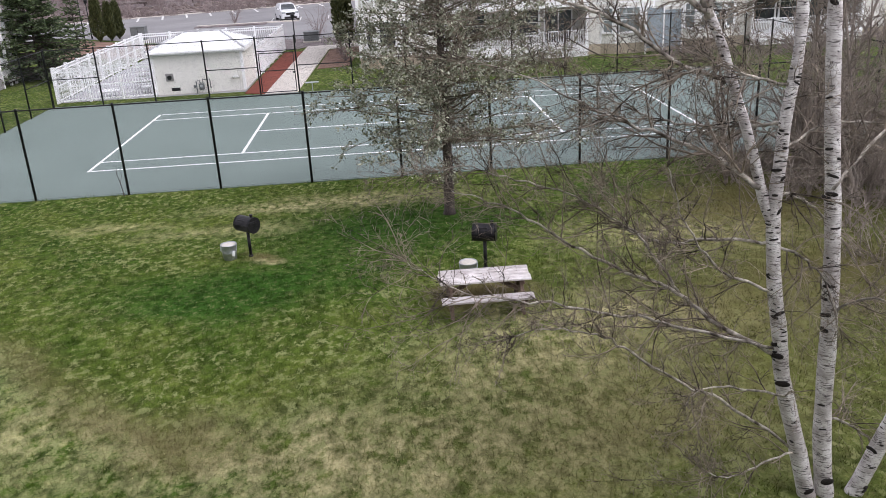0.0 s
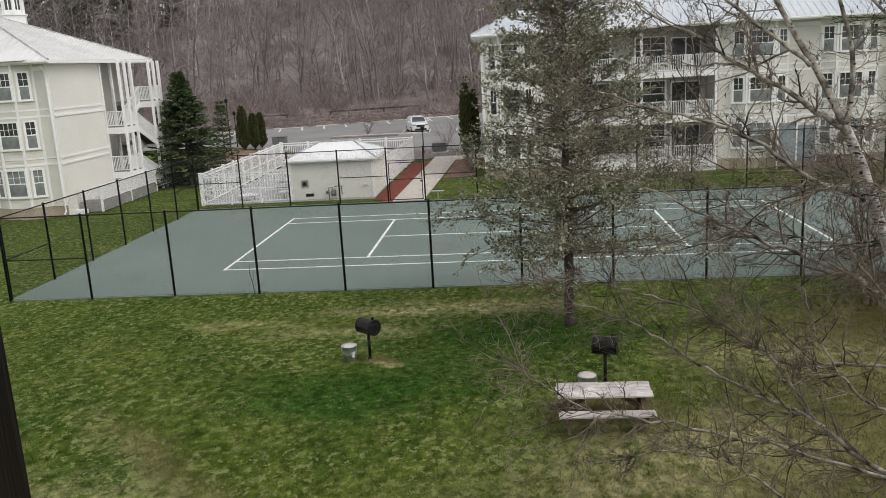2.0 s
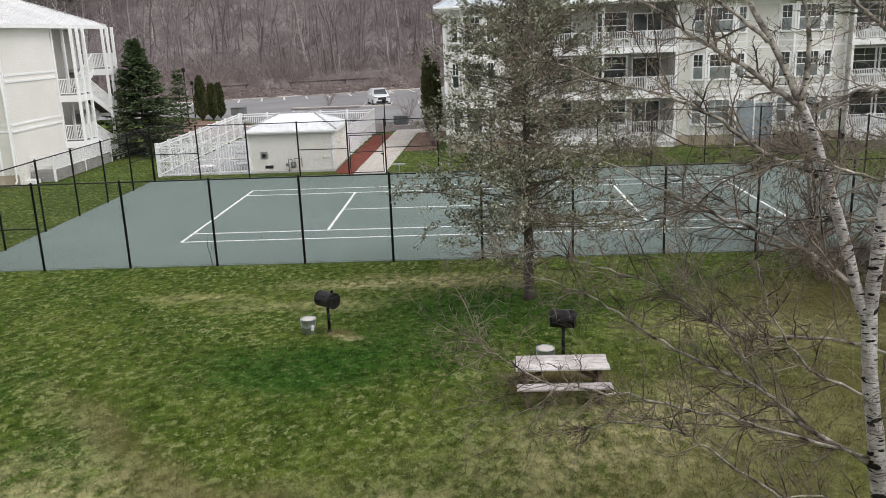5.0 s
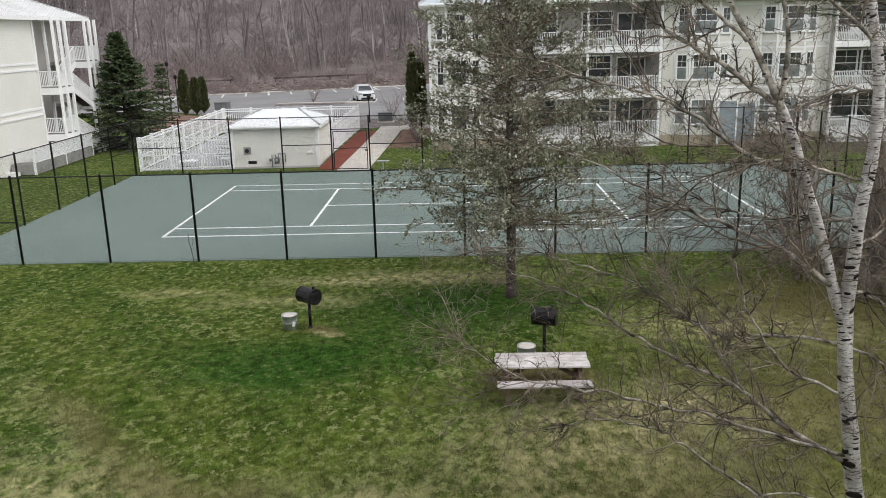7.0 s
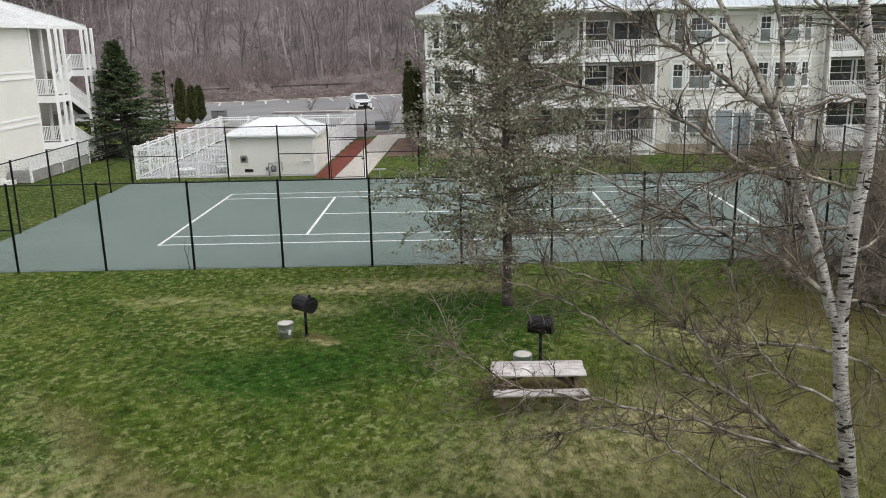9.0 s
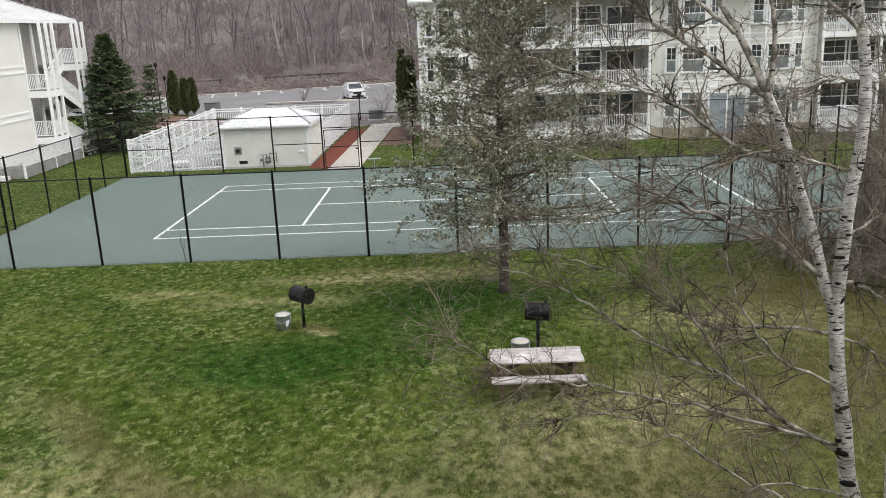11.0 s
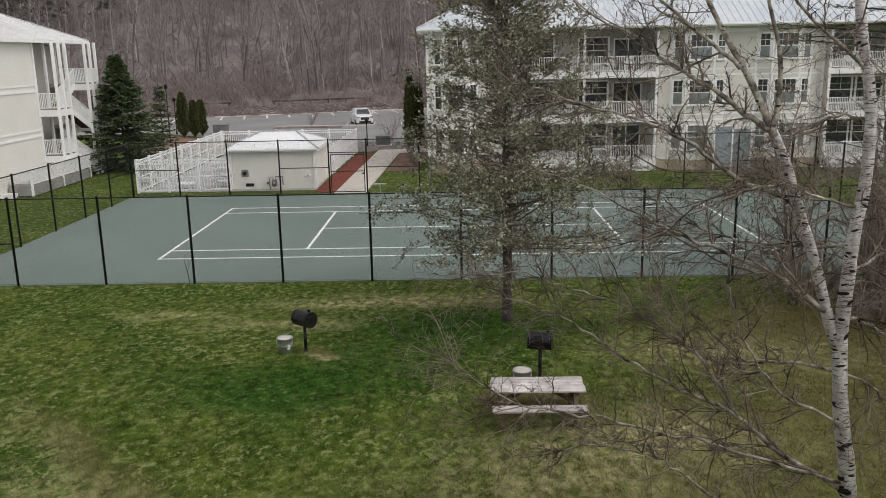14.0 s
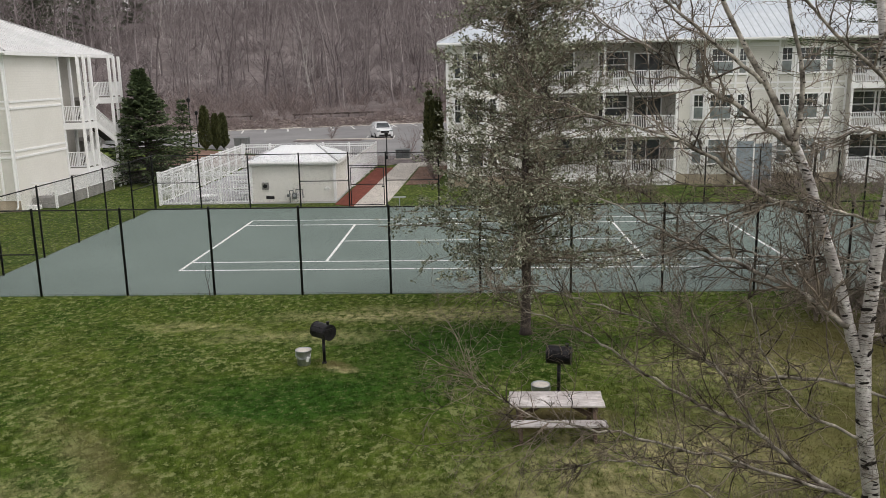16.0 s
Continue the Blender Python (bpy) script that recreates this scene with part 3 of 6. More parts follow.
def hip_roof(parent, x0, x1, y0, y1, z, rise, ridge_in, material, seams=0.42, over=0.45, ridge_in_y=None):
    """Four slopes with raised seams, fascia, soffit and ridge caps."""
    x0, x1, y0, y1 = x0 - over, x1 + over, y0 - over, y1 + over
    ym, xm = (y0 + y1) / 2, (x0 + x1) / 2
    wide = (x1 - x0) >= (y1 - y0)
    a0, b0 = (Vector((x0 + ridge_in, ym, z + rise)), Vector((x1 - ridge_in, ym, z + rise))) if wide else (Vector((xm, y0 + ridge_in, z + rise)), Vector((xm, y1 - ridge_in, z + rise)))
    c = [Vector(p) for p in ((x0, y0, z), (x1, y0, z), (x1, y1, z), (x0, y1, z))]
    slopes = [(c[0], c[1], b0, a0), (c[1], c[2], b0), (c[2], c[3], a0, b0), (c[3], c[0], a0)] if wide else [(c[0], c[1], a0), (c[1], c[2], b0, a0), (c[2], c[3], b0), (c[3], c[0], a0, b0)]
    rb = Build()
    for s in slopes:
        rb.face(*s)
    roof = part("roof", rb.mesh("roof", material), parent, "standing-seam metal hip roof")
    rib = Build()
    for s in slopes:
        e = s[1] - s[0]
        ln = e.length
        e.normalize()
        up = (s[2] - s[1]) - e * (s[2] - s[1]).dot(e)
        height = up.length
        up.normalize()
        nrm = e.cross(up)
        l0 = (s[-1] - s[0]).dot(e)
        r0 = (s[2] - s[0]).dot(e)
        t = seams / 2
        while t < ln:
            top = height * min(1.0, t / max(l0, 1e-3), (ln - t) / max(ln - r0, 1e-3))
            q = s[0] + e * t
            for w0, w1, n0 in ((-0.018, 0.018, 0.035),):
                p0, p1 = q + e * w0, q + e * w1
                rib.face(p0 + nrm * n0, p1 + nrm * n0, p1 + up * top + nrm * n0, p0 + up * top + nrm * n0)
                rib.face(p0, p0 + nrm * n0, p0 + up * top + nrm * n0, p0 + up * top)
                rib.face(p1, p1 + nrm * n0, p1 + up * top + nrm * n0, p1 + up * top)
                rib.face(p0, p1, p1 + nrm * n0, p0 + nrm * n0)
            t += seams
    part("seams", rib.mesh("seams", material), roof, kind="stuff")
    for p0, p1 in [(a0, b0)] + [(c[i], min((a0, b0), key=lambda q: (q - c[i]).length)) for i in range(4)]:
        part("ridge_cap", Build().tube([p0 + Vector((0, 0, 0.02)), p1 + Vector((0, 0, 0.02))], [0.06, 0.06], 6).mesh("ridge_cap", HIP_CAP), roof, "grey ridge and hip cap")
    fas = Build()
    fas.box(x0, x1, y0, y0 + 0.03, z - 0.2, z - 0.002).box(x0, x1, y1 - 0.03, y1, z - 0.2, z - 0.002)
    fas.box(x0, x0 + 0.03, y0 + 0.03, y1 - 0.03, z - 0.2, z - 0.002).box(x1 - 0.03, x1, y0 + 0.03, y1 - 0.03, z - 0.2, z - 0.002)
    part("fascia", fas.mesh("fascia", TRIM), roof, "white fascia board")
    part("soffit", Build().box(x0 + 0.03, x1 - 0.03, y0 + 0.03, y1 - 0.03, z - 0.12, z - 0.09).mesh("soffit", TRIM), roof)
    gut = Build()
    gut.box(x0, x1, y0 - 0.12, y0 - 0.002, z - 0.13, z - 0.01)
    part("gutter", gut.mesh("gutter", TRIM, bevel=0.02), roof)
    return roof


def bay(parent, x0, x1, y, out, cant, floors, top, z0, pale_rows, sizes):
    """A canted bay that runs up all floors: three faces, corner boards, windows on each floor."""
    pts = [(x0, y), (x0 + cant, y - out), (x1 - cant, y - out), (x1, y)]
    wall = Build()
    for p0, p1 in zip(pts, pts[1:]):
        siding(wall, p0, p1, z0, top)
    part("bay_wall", wall.mesh("bay_wall", SIDING), parent, "cream lap siding on a canted bay")
    foot = Build()
    for p0, p1 in zip(pts, pts[1:]):
        foot.face((*p0, -0.05), (*p1, -0.05), (*p1, z0), (*p0, z0))
    part("bay_footing", foot.mesh("bay_footing", FOUNDATION), parent)
    for p in pts:
        part("corner_board", Build().box(-0.06, 0.06, -0.045, 0.03, z0, top, pose(*p, 0)).mesh("corner_board", TRIM), parent)
    for z in floors[1:]:
        for p0, p1 in zip(pts, pts[1:]):
            d = Vector(p1) - Vector(p0)
            m = pose(*p0, 0, 0, 0, math.degrees(math.atan2(d.y, d.x)))
            part("band", Build().box(0, d.length, -0.04, 0.0, z - 0.32, z - 0.20, m).box(0, d.length, -0.04, 0.0, z + 0.06, z + 0.16, m).mesh("band", TRIM), parent)
    wmid, wside = sizes
    for k, z in enumerate(floors):
        window(parent, (x0 + x1) / 2, y - out - 0.03, z + 0.72, wmid, 1.45, 0, pale_rows[k], 4 if pale_rows[k] == 0 else 3)
        ang = math.degrees(math.atan2(out, cant))
        if wside:
            window(parent, x0 + cant / 2 - 0.02, y - out / 2 - 0.03, z + 0.72, wside, 1.45, -ang, pale_rows[k], 2)
            window(parent, x1 - cant / 2 + 0.02, y - out / 2 - 0.03, z + 0.72, wside, 1.45, ang, pale_rows[k], 2)


def balcony_stack(parent, x0, x1, y, deep, floors, top, seed, skirt=True):
    """Recessed porches one over the other: back wall, slab, beam, posts, railing, doors."""
    rnd = random.Random(seed)
    tops = floors[1:] + [top]
    back = Build()
    siding(back, (x0, y + deep), (x1, y + deep), floors[0], top)
    part("porch_wall", back.mesh("porch_wall", RECESS), parent, "cream siding behind the porches, its colour darkened for shade")
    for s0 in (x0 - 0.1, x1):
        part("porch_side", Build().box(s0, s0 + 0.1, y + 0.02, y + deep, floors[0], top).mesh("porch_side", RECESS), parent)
    for k, z in enumerate(floors):
        part("porch_floor", Build().box(x0, x1, y, y + deep, z - 0.22, z).mesh("porch_floor", TRIM), parent)
        part("beam", Build().box(x0 - 0.05, x1 + 0.05, y - 0.05, y + 0.06, z - 0.34, z + 0.02).mesh("beam", TRIM, bevel=0.01), parent, "white fascia beam under a porch")
        railing(parent, (x0 + 0.1, y + 0.06), ((x0 + x1) / 2 - 0.07, y + 0.06), z)
        railing(parent, ((x0 + x1) / 2 + 0.07, y + 0.06), (x1 - 0.1, y + 0.06), z)
        for x in (x0 + 0.05, (x0 + x1) / 2, x1 - 0.05):
            part("porch_post", Build().box(x - 0.075, x + 0.075, y - 0.01, y + 0.14, z, tops[k] - 0.3).mesh("porch_post", TRIM, bevel=0.012), parent)
        # sliding door and a pair of windows at the back of each porch
        dx = x1 - 1.35
        door = part("porch_door", Build().box(dx - 0.95, dx - 0.87, y + deep - 0.09, y + deep, z, z + 2.1).box(dx + 0.87, dx + 0.95, y + deep - 0.09, y + deep, z, z + 2.1)
                    .box(dx - 0.87, dx + 0.87, y + deep - 0.09, y + deep, z + 2.02, z + 2.1).box(dx - 0.03, dx + 0.03, y + deep - 0.08, y + deep, z, z + 2.02).mesh("porch_door", TRIM), parent, "white-framed sliding glass door")
        part("pane", Build().box(dx - 0.87, dx - 0.03, y + deep - 0.05, y + deep - 0.035, z, z + 2.02).mesh("pane", GLASS), door)
        part("pane", Build().box(dx + 0.03, dx + 0.87, y + deep - 0.05, y + deep - 0.035, z, z + 2.02).mesh("pane", GLASS), door)
        if x1 - x0 > 4:
            window(parent, x1 - 3.6, y + deep - 0.05, z + 0.55, 1.9, 1.6, 0, 2, 2)
            window(parent, x0 + 2.0, y + deep - 0.05, z + 0.55, 1.9, 1.6, 0, 2, 2)
        if rnd.random() < 0.8:
            porch_chair(x0 + 1.1 + rnd.random() * 0.8, y + 0.75, z, rnd.uniform(-30, 30), "porch chairs")
        if rnd.random() < 0.8:
            porch_chair(x1 - 1.9 + rnd.random() * 0.6, y + 0.8, z, rnd.uniform(-30, 30), "porch chairs")
    if skirt:
        sk = Build()
        z1 = floors[0] - 0.34
        k = int((x1 - x0) / 0.14)
        for i in range(k):
            x = x0 + (i + 0.5) * (x1 - x0) / k
            for s in (-1, 1):
                m = Matrix.Translation((x, y + 0.02 + 0.012 * s, z1 / 2)) @ Matrix.Rotation(s * radians(45), 4, "Y")
                sk.box(-0.02, 0.02, -0.006, 0.006, -z1 * 0.7, z1 * 0.7, m)
        part("lattice_skirt", sk.mesh("lattice_skirt", TRIM), parent, "white diagonal lattice", kind="stuff")
        part("skirt_frame", Build().box(x0, x1, y - 0.03, y + 0.07, -0.02, 0.07).mesh("skirt_frame", TRIM), parent)


# ---- apartment house beyond the pool side (east) ----
RB_F, RB_TOP, RB_Y = [0.62, 3.40, 6.18], 8.92, 22.9
rb = thing("apartment_building", 22, 28, 0, "three-storey cream apartment building with white porches and a metal roof", "building", "apartment buildings")


def flat_wall(parent, p0, p1, floors, top, z0=0.62, boards=(True, True)):
    w = Build()
    siding(w, p0, p1, z0, top)
    part("wall", w.mesh("wall", SIDING), parent, "cream lap-sided wall")
    part("footing", Build().face((*p0, -0.05), (*p1, -0.05), (*p1, z0), (*p0, z0)).mesh("footing", FOUNDATION), parent, "tan parged foundation")
    d = Vector(p1) - Vector(p0)
    m = pose(*p0, 0, 0, 0, math.degrees(math.atan2(d.y, d.x)))
    for z in floors[1:]:
        part("band", Build().box(0, d.length, -0.04, 0.0, z - 0.32, z - 0.20, m).box(0, d.length, -0.04, 0.0, z + 0.06, z + 0.16, m).mesh("band", TRIM), parent, "white trim band")
    part("frieze", Build().box(0, d.length, -0.035, 0.0, top - 0.42, top - 0.2, m).mesh("frieze", TRIM), parent)
    for k, s in enumerate((0.06, d.length - 0.06)):
        if boards[k]:
            part("corner_board", Build().box(s - 0.07, s + 0.07, -0.05, 0.0, z0, top, m).mesh("corner_board", TRIM), parent)


flat_wall(rb, (9.75, RB_Y), (14.95, RB_Y), RB_F, RB_TOP)
flat_wall(rb, (24.25, RB_Y), (34.7, RB_Y), RB_F, RB_TOP)
flat_wall(rb, (42.2, RB_Y), (50.0, RB_Y), RB_F, RB_TOP)
flat_wall(rb, (9.75, RB_Y + 14), (9.75, RB_Y), RB_F, RB_TOP)
flat_wall(rb, (50.0, RB_Y), (50.0, RB_Y + 14), RB_F, RB_TOP)
bay(rb, 10.1, 13.0, RB_Y, 0.5, 0.75, RB_F, RB_TOP, 0.62, [2, 2, 2], (1.0, 0.5))
bay(rb, 25.15, 28.55, RB_Y, 0.45, 0.85, RB_F, RB_TOP, 0.62, [1, 0, 0], (1.35, 0.62))
bay(rb, 30.45, 33.85, RB_Y, 0.45, 0.85, RB_F, RB_TOP, 0.62, [1, 0, 0], (1.35, 0.62))
balcony_stack(rb, 15.05, 24.2, RB_Y - 0.55, 2.8, RB_F, RB_TOP, 5)
balcony_stack(rb, 34.8, 42.1, RB_Y - 0.55, 2.8, RB_F, RB_TOP, 8)
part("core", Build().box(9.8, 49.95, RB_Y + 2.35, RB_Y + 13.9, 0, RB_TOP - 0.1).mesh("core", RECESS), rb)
hip_roof(rb, 9.6, 50.1, RB_Y - 0.6, RB_Y + 14, RB_TOP + 0.12, 4.0, 7.6, METAL_ROOF, 0.45, 0.4)

# ---- apartment house at the west end of the pool ----
LB_F, LB_TOP, LB_Y, LB_X = [0.60, 3.32, 6.04], 8.72, 14.75, -14.2
lb = thing("apartment_building", -22, 22, 0, "three-storey cream apartment building with hipped metal roof and cupolas", "building", "apartment buildings")
flat_wall(lb, (-19.15, LB_Y), (LB_X, LB_Y), LB_F, LB_TOP)
bay(lb, -18.3, -15.1, LB_Y, 0.5, 0.95, LB_F, LB_TOP, 0.62, [1, 0, 0], (1.1, 0.55))
balcony_stack(lb, -25.4, -19.2, LB_Y - 0.35, 2.2, LB_F, LB_TOP, 3)
flat_wall(lb, (-42, LB_Y), (-25.5, LB_Y), LB_F, LB_TOP)
side = Build()
siding(side, (LB_X, LB_Y + 0.02), (LB_X, 20.6), 0.5, LB_TOP, 0.14, 0.006)
# Paler siding than the front: the brighter light on this end is coloured in.
part("end_wall", side.mesh("end_wall", PALE_SIDING), lb, "cream lap-sided end wall, coloured paler for the light on it")
part("end_wall_core", Build().box(LB_X - 0.2, LB_X - 0.005, LB_Y + 0.02, 20.6, 0.0, LB_TOP).mesh("end_wall_core", STUCCO), lb)
for z in LB_F[1:]:
    part("band", Build().box(LB_X, LB_X + 0.06, LB_Y + 0.02, 20.6, z - 0.34, z - 0.22).box(LB_X, LB_X + 0.045, LB_Y + 0.02, 20.6, z + 0.02, z + 0.14).mesh("band", TRIM), lb)
part("downpipe", Build().tube([(LB_X - 0.25, LB_Y - 0.3, 8.5), (LB_X - 0.12, LB_Y - 0.11, 8.2), (LB_X - 0.12, LB_Y - 0.11, 0.3), (LB_X - 0.1, LB_Y - 0.3, 0.15)], [0.05] * 4, 8).mesh("downpipe", TRIM), lb, "white downpipe")
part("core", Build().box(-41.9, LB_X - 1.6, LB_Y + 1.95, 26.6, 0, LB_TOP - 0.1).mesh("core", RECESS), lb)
hip_roof(lb, -42, LB_X + 0.05, LB_Y - 0.2, 27.4, LB_TOP + 0.12, 3.4, 8.05, GREY_ROOF, 0.5, 0.45)
small = Build()
small.face((-18.4, LB_Y - 0.95, 8.86), (-15.0, LB_Y - 0.95, 8.86), (-16.7, LB_Y + 2.4, 9.95))
small.face((-18.4, LB_Y - 0.95, 8.86), (-16.7, LB_Y + 2.4, 9.95), (-18.5, LB_Y + 1.0, 9.2))
small.face((-15.0, LB_Y - 0.95, 8.86), (-14.9, LB_Y + 1.0, 9.2), (-16.7, LB_Y + 2.4, 9.95))
part("bay_roof", small.mesh("bay_roof", GREY_ROOF), lb)


def cupola(x, y, z, r, h):
    c = part("cupola", Build().lathe(x, y, [(r * 1.15, z - 2.2), (r * 1.15, z), (r * 1.25, z + 0.02), (r * 1.25, z + 0.12)], 8).mesh("cupola", TRIM), lb, "white octagonal roof cupola")
    for k in range(8):
        w0 = 2 * math.pi * k / 8
        m = Matrix.Translation((x, y, z + 0.12)) @ Matrix.Rotation(w0, 4, "Z")
        part("cupola_post", Build().box(r - 0.1, r + 0.04, -0.1, 0.1, 0, h, m).mesh("cupola_post", TRIM), c)
        m2 = Matrix.Translation((x, y, z + 0.12)) @ Matrix.Rotation(w0 + math.pi / 8, 4, "Z")
        rr = r * math.cos(math.pi / 8)
        part("pane", Build().box(rr - 0.06, rr - 0.04, -r * 0.38, r * 0.38, 0.25, h - 0.2, m2).mesh("pane", GLASS), c)
        part("cupola_panel", Build().box(rr - 0.05, rr - 0.01, -r * 0.38, r * 0.38, 0, 0.25, m2).box(rr - 0.05, rr - 0.01, -r * 0.38, r * 0.38, h - 0.2, h, m2)
             .box(rr - 0.05, rr - 0.01, -0.03, 0.03, 0.25, h - 0.2, m2).mesh("cupola_panel", TRIM), c)
    part("cupola_roof", Build().lathe(x, y, [(r * 1.35, z + h + 0.12), (r * 1.38, z + h + 0.25), (r * 0.35, z + h + 0.95), (r * 0.3, z + h + 1.0), (0.03, z + h + 1.02)], 8).mesh("cupola_roof", GREY_ROOF), c)


cupola(-21.3, 24.0, 12.05, 0.82, 1.25)
cupola(-22.4, 19.4, 12.5, 1.35, 2.1)

# open stair and porches at the end of that house
stair = thing("stair_tower", -14.0, 25, 0, "white open stair tower with landings and balustrades", "stairs")
SX0, SX1 = -15.7, -12.95
HALF = [1.78, 4.62]


def landing(y0, y1, z):
    part("landing", Build().box(SX0, SX1, y0, y1, z - 0.2, z).mesh("landing", GREY_BOARD), stair, "grey boarded landing")
    part("landing_fascia", Build().box(SX1, SX1 + 0.05, y0, y1, z - 0.42, z - 0.02).mesh("landing_fascia", TRIM), stair, "white edge board")
    part("landing_fascia", Build().box(-14.15, SX1, y0 - 0.05, y0, z - 0.42, z - 0.02).mesh("landing_fascia", TRIM), stair)
    railing(stair, (SX1 - 0.05, y0 + 0.05), (SX1 - 0.05, y1 - 0.05), z)
    railing(stair, (-14.1, y0 + 0.05), (SX1 - 0.1, y0 + 0.05), z)


for z in HALF:
    landing(20.7, 22.4, z)
for z in LB_F:
    landing(25.2, 26.8, z)
    railing(stair, (SX0, 26.75), (SX1 - 0.1, 26.75), z)
for x, y in ((SX1, 20.75), (SX1, 21.6), (SX1, 22.4), (SX1, 25.2), (SX1, 26.0), (SX1, 26.8), (-14.2, 20.7), (-14.3, 22.4), (-14.3, 25.2), (SX0, 26.8)):
    part("stair_post", Build().box(x - 0.08, x + 0.08, y - 0.08, y + 0.08, -0.02, 8.72).mesh("stair_post", TRIM, bevel=0.01), stair)
part("stair_wall", Build().box(SX0 - 0.1, SX0, 20.6, 26.6, 0, 8.6).mesh("stair_wall", RECESS), stair, "wall behind the stairs, its colour darkened for shade")


def flight(x0, x1, za, zb):
    """Steps between the half landing (za) and the floor landing (zb), with stringers, soffit and a slanting balustrade."""
    steps, y0, y1 = 7, 22.4, 25.2
    fl = Build()
    for i in range(steps):
        y = y0 + (y1 - y0) * i / steps
        z = za + (zb - za) * (i + 0.5) / steps
        fl.box(x0 + 0.05, x1 - 0.05, y, y + (y1 - y0) / steps + 0.03, z - 0.05, z)
    f = part("stair_flight", fl.mesh("stair_flight", GREY_BOARD), stair, "grey boarded flight of steps")
    for x in (x0, x1 - 0.05):
        b = Build()
        top, low = 0.06, -0.30
        pts = [(y0, za + low), (y1, zb + low), (y1, zb + top), (y0, za + top)]
        b.face(*[(x, *p) for p in pts]).face(*[(x + 0.05, *p) for p in pts])
        for p, q in zip(pts, pts[1:] + pts[:1]):
            b.face((x, *p), (x + 0.05, *p), (x + 0.05, *q), (x, *q))
        part("stringer", b.mesh("stringer", TRIM), f)
    under = Build()
    under.face((x0 + 0.05, y0, za - 0.22), (x1 - 0.05, y0, za - 0.22), (x1 - 0.05, y1, zb - 0.22), (x0 + 0.05, y1, zb - 0.22))
    under.face((x0 + 0.05, y0, za - 0.18), (x1 - 0.05, y0, za - 0.18), (x1 - 0.05, y1, zb - 0.18), (x0 + 0.05, y1, zb - 0.18))
    # Dark wood puts the shade beneath the flight into the panel's colour.
    part("soffit", under.mesh("soffit", DARK_WOOD), f, "boarded underside, dark wood in place of shade")
    part("hand_rail", Build().tube([(x1 - 0.03, y0, za + 0.95), (x1 - 0.03, y1, zb + 0.95)], [0.045] * 2, 6).mesh("hand_rail", TRIM), f)
    for i in range(20):
        u = (i + 0.5) / 20
        y, z = y0 + (y1 - y0) * u, za + (zb - za) * u
        part("baluster", Build().box(x1 - 0.05, x1 - 0.01, y - 0.02, y + 0.02, z, z + 0.93).mesh("baluster", TRIM), f)


for za, zb in ((HALF[0], LB_F[0]), (HALF[1], LB_F[1])):
    flight(-13.75, -13.0, za, zb)
for za, zb in ((HALF[0], LB_F[1]), (HALF[1], LB_F[2])):
    flight(-14.5, -13.8, za, zb)
for i in range(3):
    part("ground_step", Build().box(-13.9, -12.2 + 0.28 * (2 - i), 27.0 - 0.1 * i, 28.3, 0.18 * i, 0.18 * (i + 1)).mesh("ground_step", GREY_BOARD), stair)

ramp_deck = thing("access_ramp", -13.6, 19, 0, "grey board access ramp with white balustrades", "ramp")
part("ramp_floor", Build().box(-14.1, -12.7, 15.9, 23.6, 0.50, 0.60).mesh("ramp_floor", GREY_BOARD), ramp_deck)
for k in range(4):
    part("skirt_board", Build().box(-12.74, -12.70, 15.9, 23.6, 0.02 + k * 0.125, 0.135 + k * 0.125).mesh("skirt_board", GREY_BOARD), ramp_deck)
    part("skirt_board", Build().box(-14.1, -12.74, 15.88, 15.92, 0.02 + k * 0.125, 0.135 + k * 0.125).mesh("skirt_board", GREY_BOARD), ramp_deck)
railing(ramp_deck, (-12.72, 15.95), (-12.72, 19.7), 0.60, 0.95)
railing(ramp_deck, (-12.72, 19.8), (-12.72, 23.5), 0.60, 0.95)
lat = Build()
for i in range(9):
    for s in (-1, 1):
        m = Matrix.Translation((-14.0 + i * 0.15, 15.9 + 0.01 * s, 1.05)) @ Matrix.Rotation(s * radians(45), 4, "Y")
        lat.box(-0.02, 0.02, -0.006, 0.006, -0.45, 0.45, m)
part("lattice", lat.mesh("lattice", TRIM), ramp_deck, "white lattice end panel", kind="stuff")
part("lattice_rail", Build().box(-14.1, -12.7, 15.87, 15.95, 1.42, 1.5).mesh("lattice_rail", TRIM), ramp_deck)
for y in (15.9, 19.75, 23.6):
    part("newel", Build().box(-12.79, -12.67, y - 0.06, y + 0.06, 0, 1.62).mesh("newel", TRIM, bevel=0.01), ramp_deck)
part("step_block", Build().box(-14.9, -13.6, 15.3, 15.86, -0.02, 0.22).mesh("step_block", TRIM, bevel=0.01), ramp_deck)

# ---- pool house ----
HX0, HX1, HY0, HY1, HTOP = -1.58, 3.34, 17.0, 21.4, 2.28
hut = thing("pool_house", 0.9, 19.2, 0, "small cream-sided pool house with a white metal hip roof", "pool house")
hw = Build()
siding(hw, (HX0, HY0), (HX1, HY0), 0.04, HTOP, 0.112, 0.016)
siding(hw, (HX1, HY0), (HX1, HY1), 0.04, HTOP, 0.112, 0.016)
siding(hw, (HX1, HY1), (HX0, HY1), 0.04, HTOP, 0.112, 0.016)
siding(hw, (HX0, HY1), (HX0, HY0), 0.04, HTOP, 0.112, 0.016)
part("wall", hw.mesh("wall", PALE_SIDING), hut, "cream lap siding")
part("plinth", Build().box(HX0 + 0.02, HX1 - 0.02, HY0 + 0.02, HY1 - 0.02, -0.05, 0.12).mesh("plinth", CONCRETE), hut)
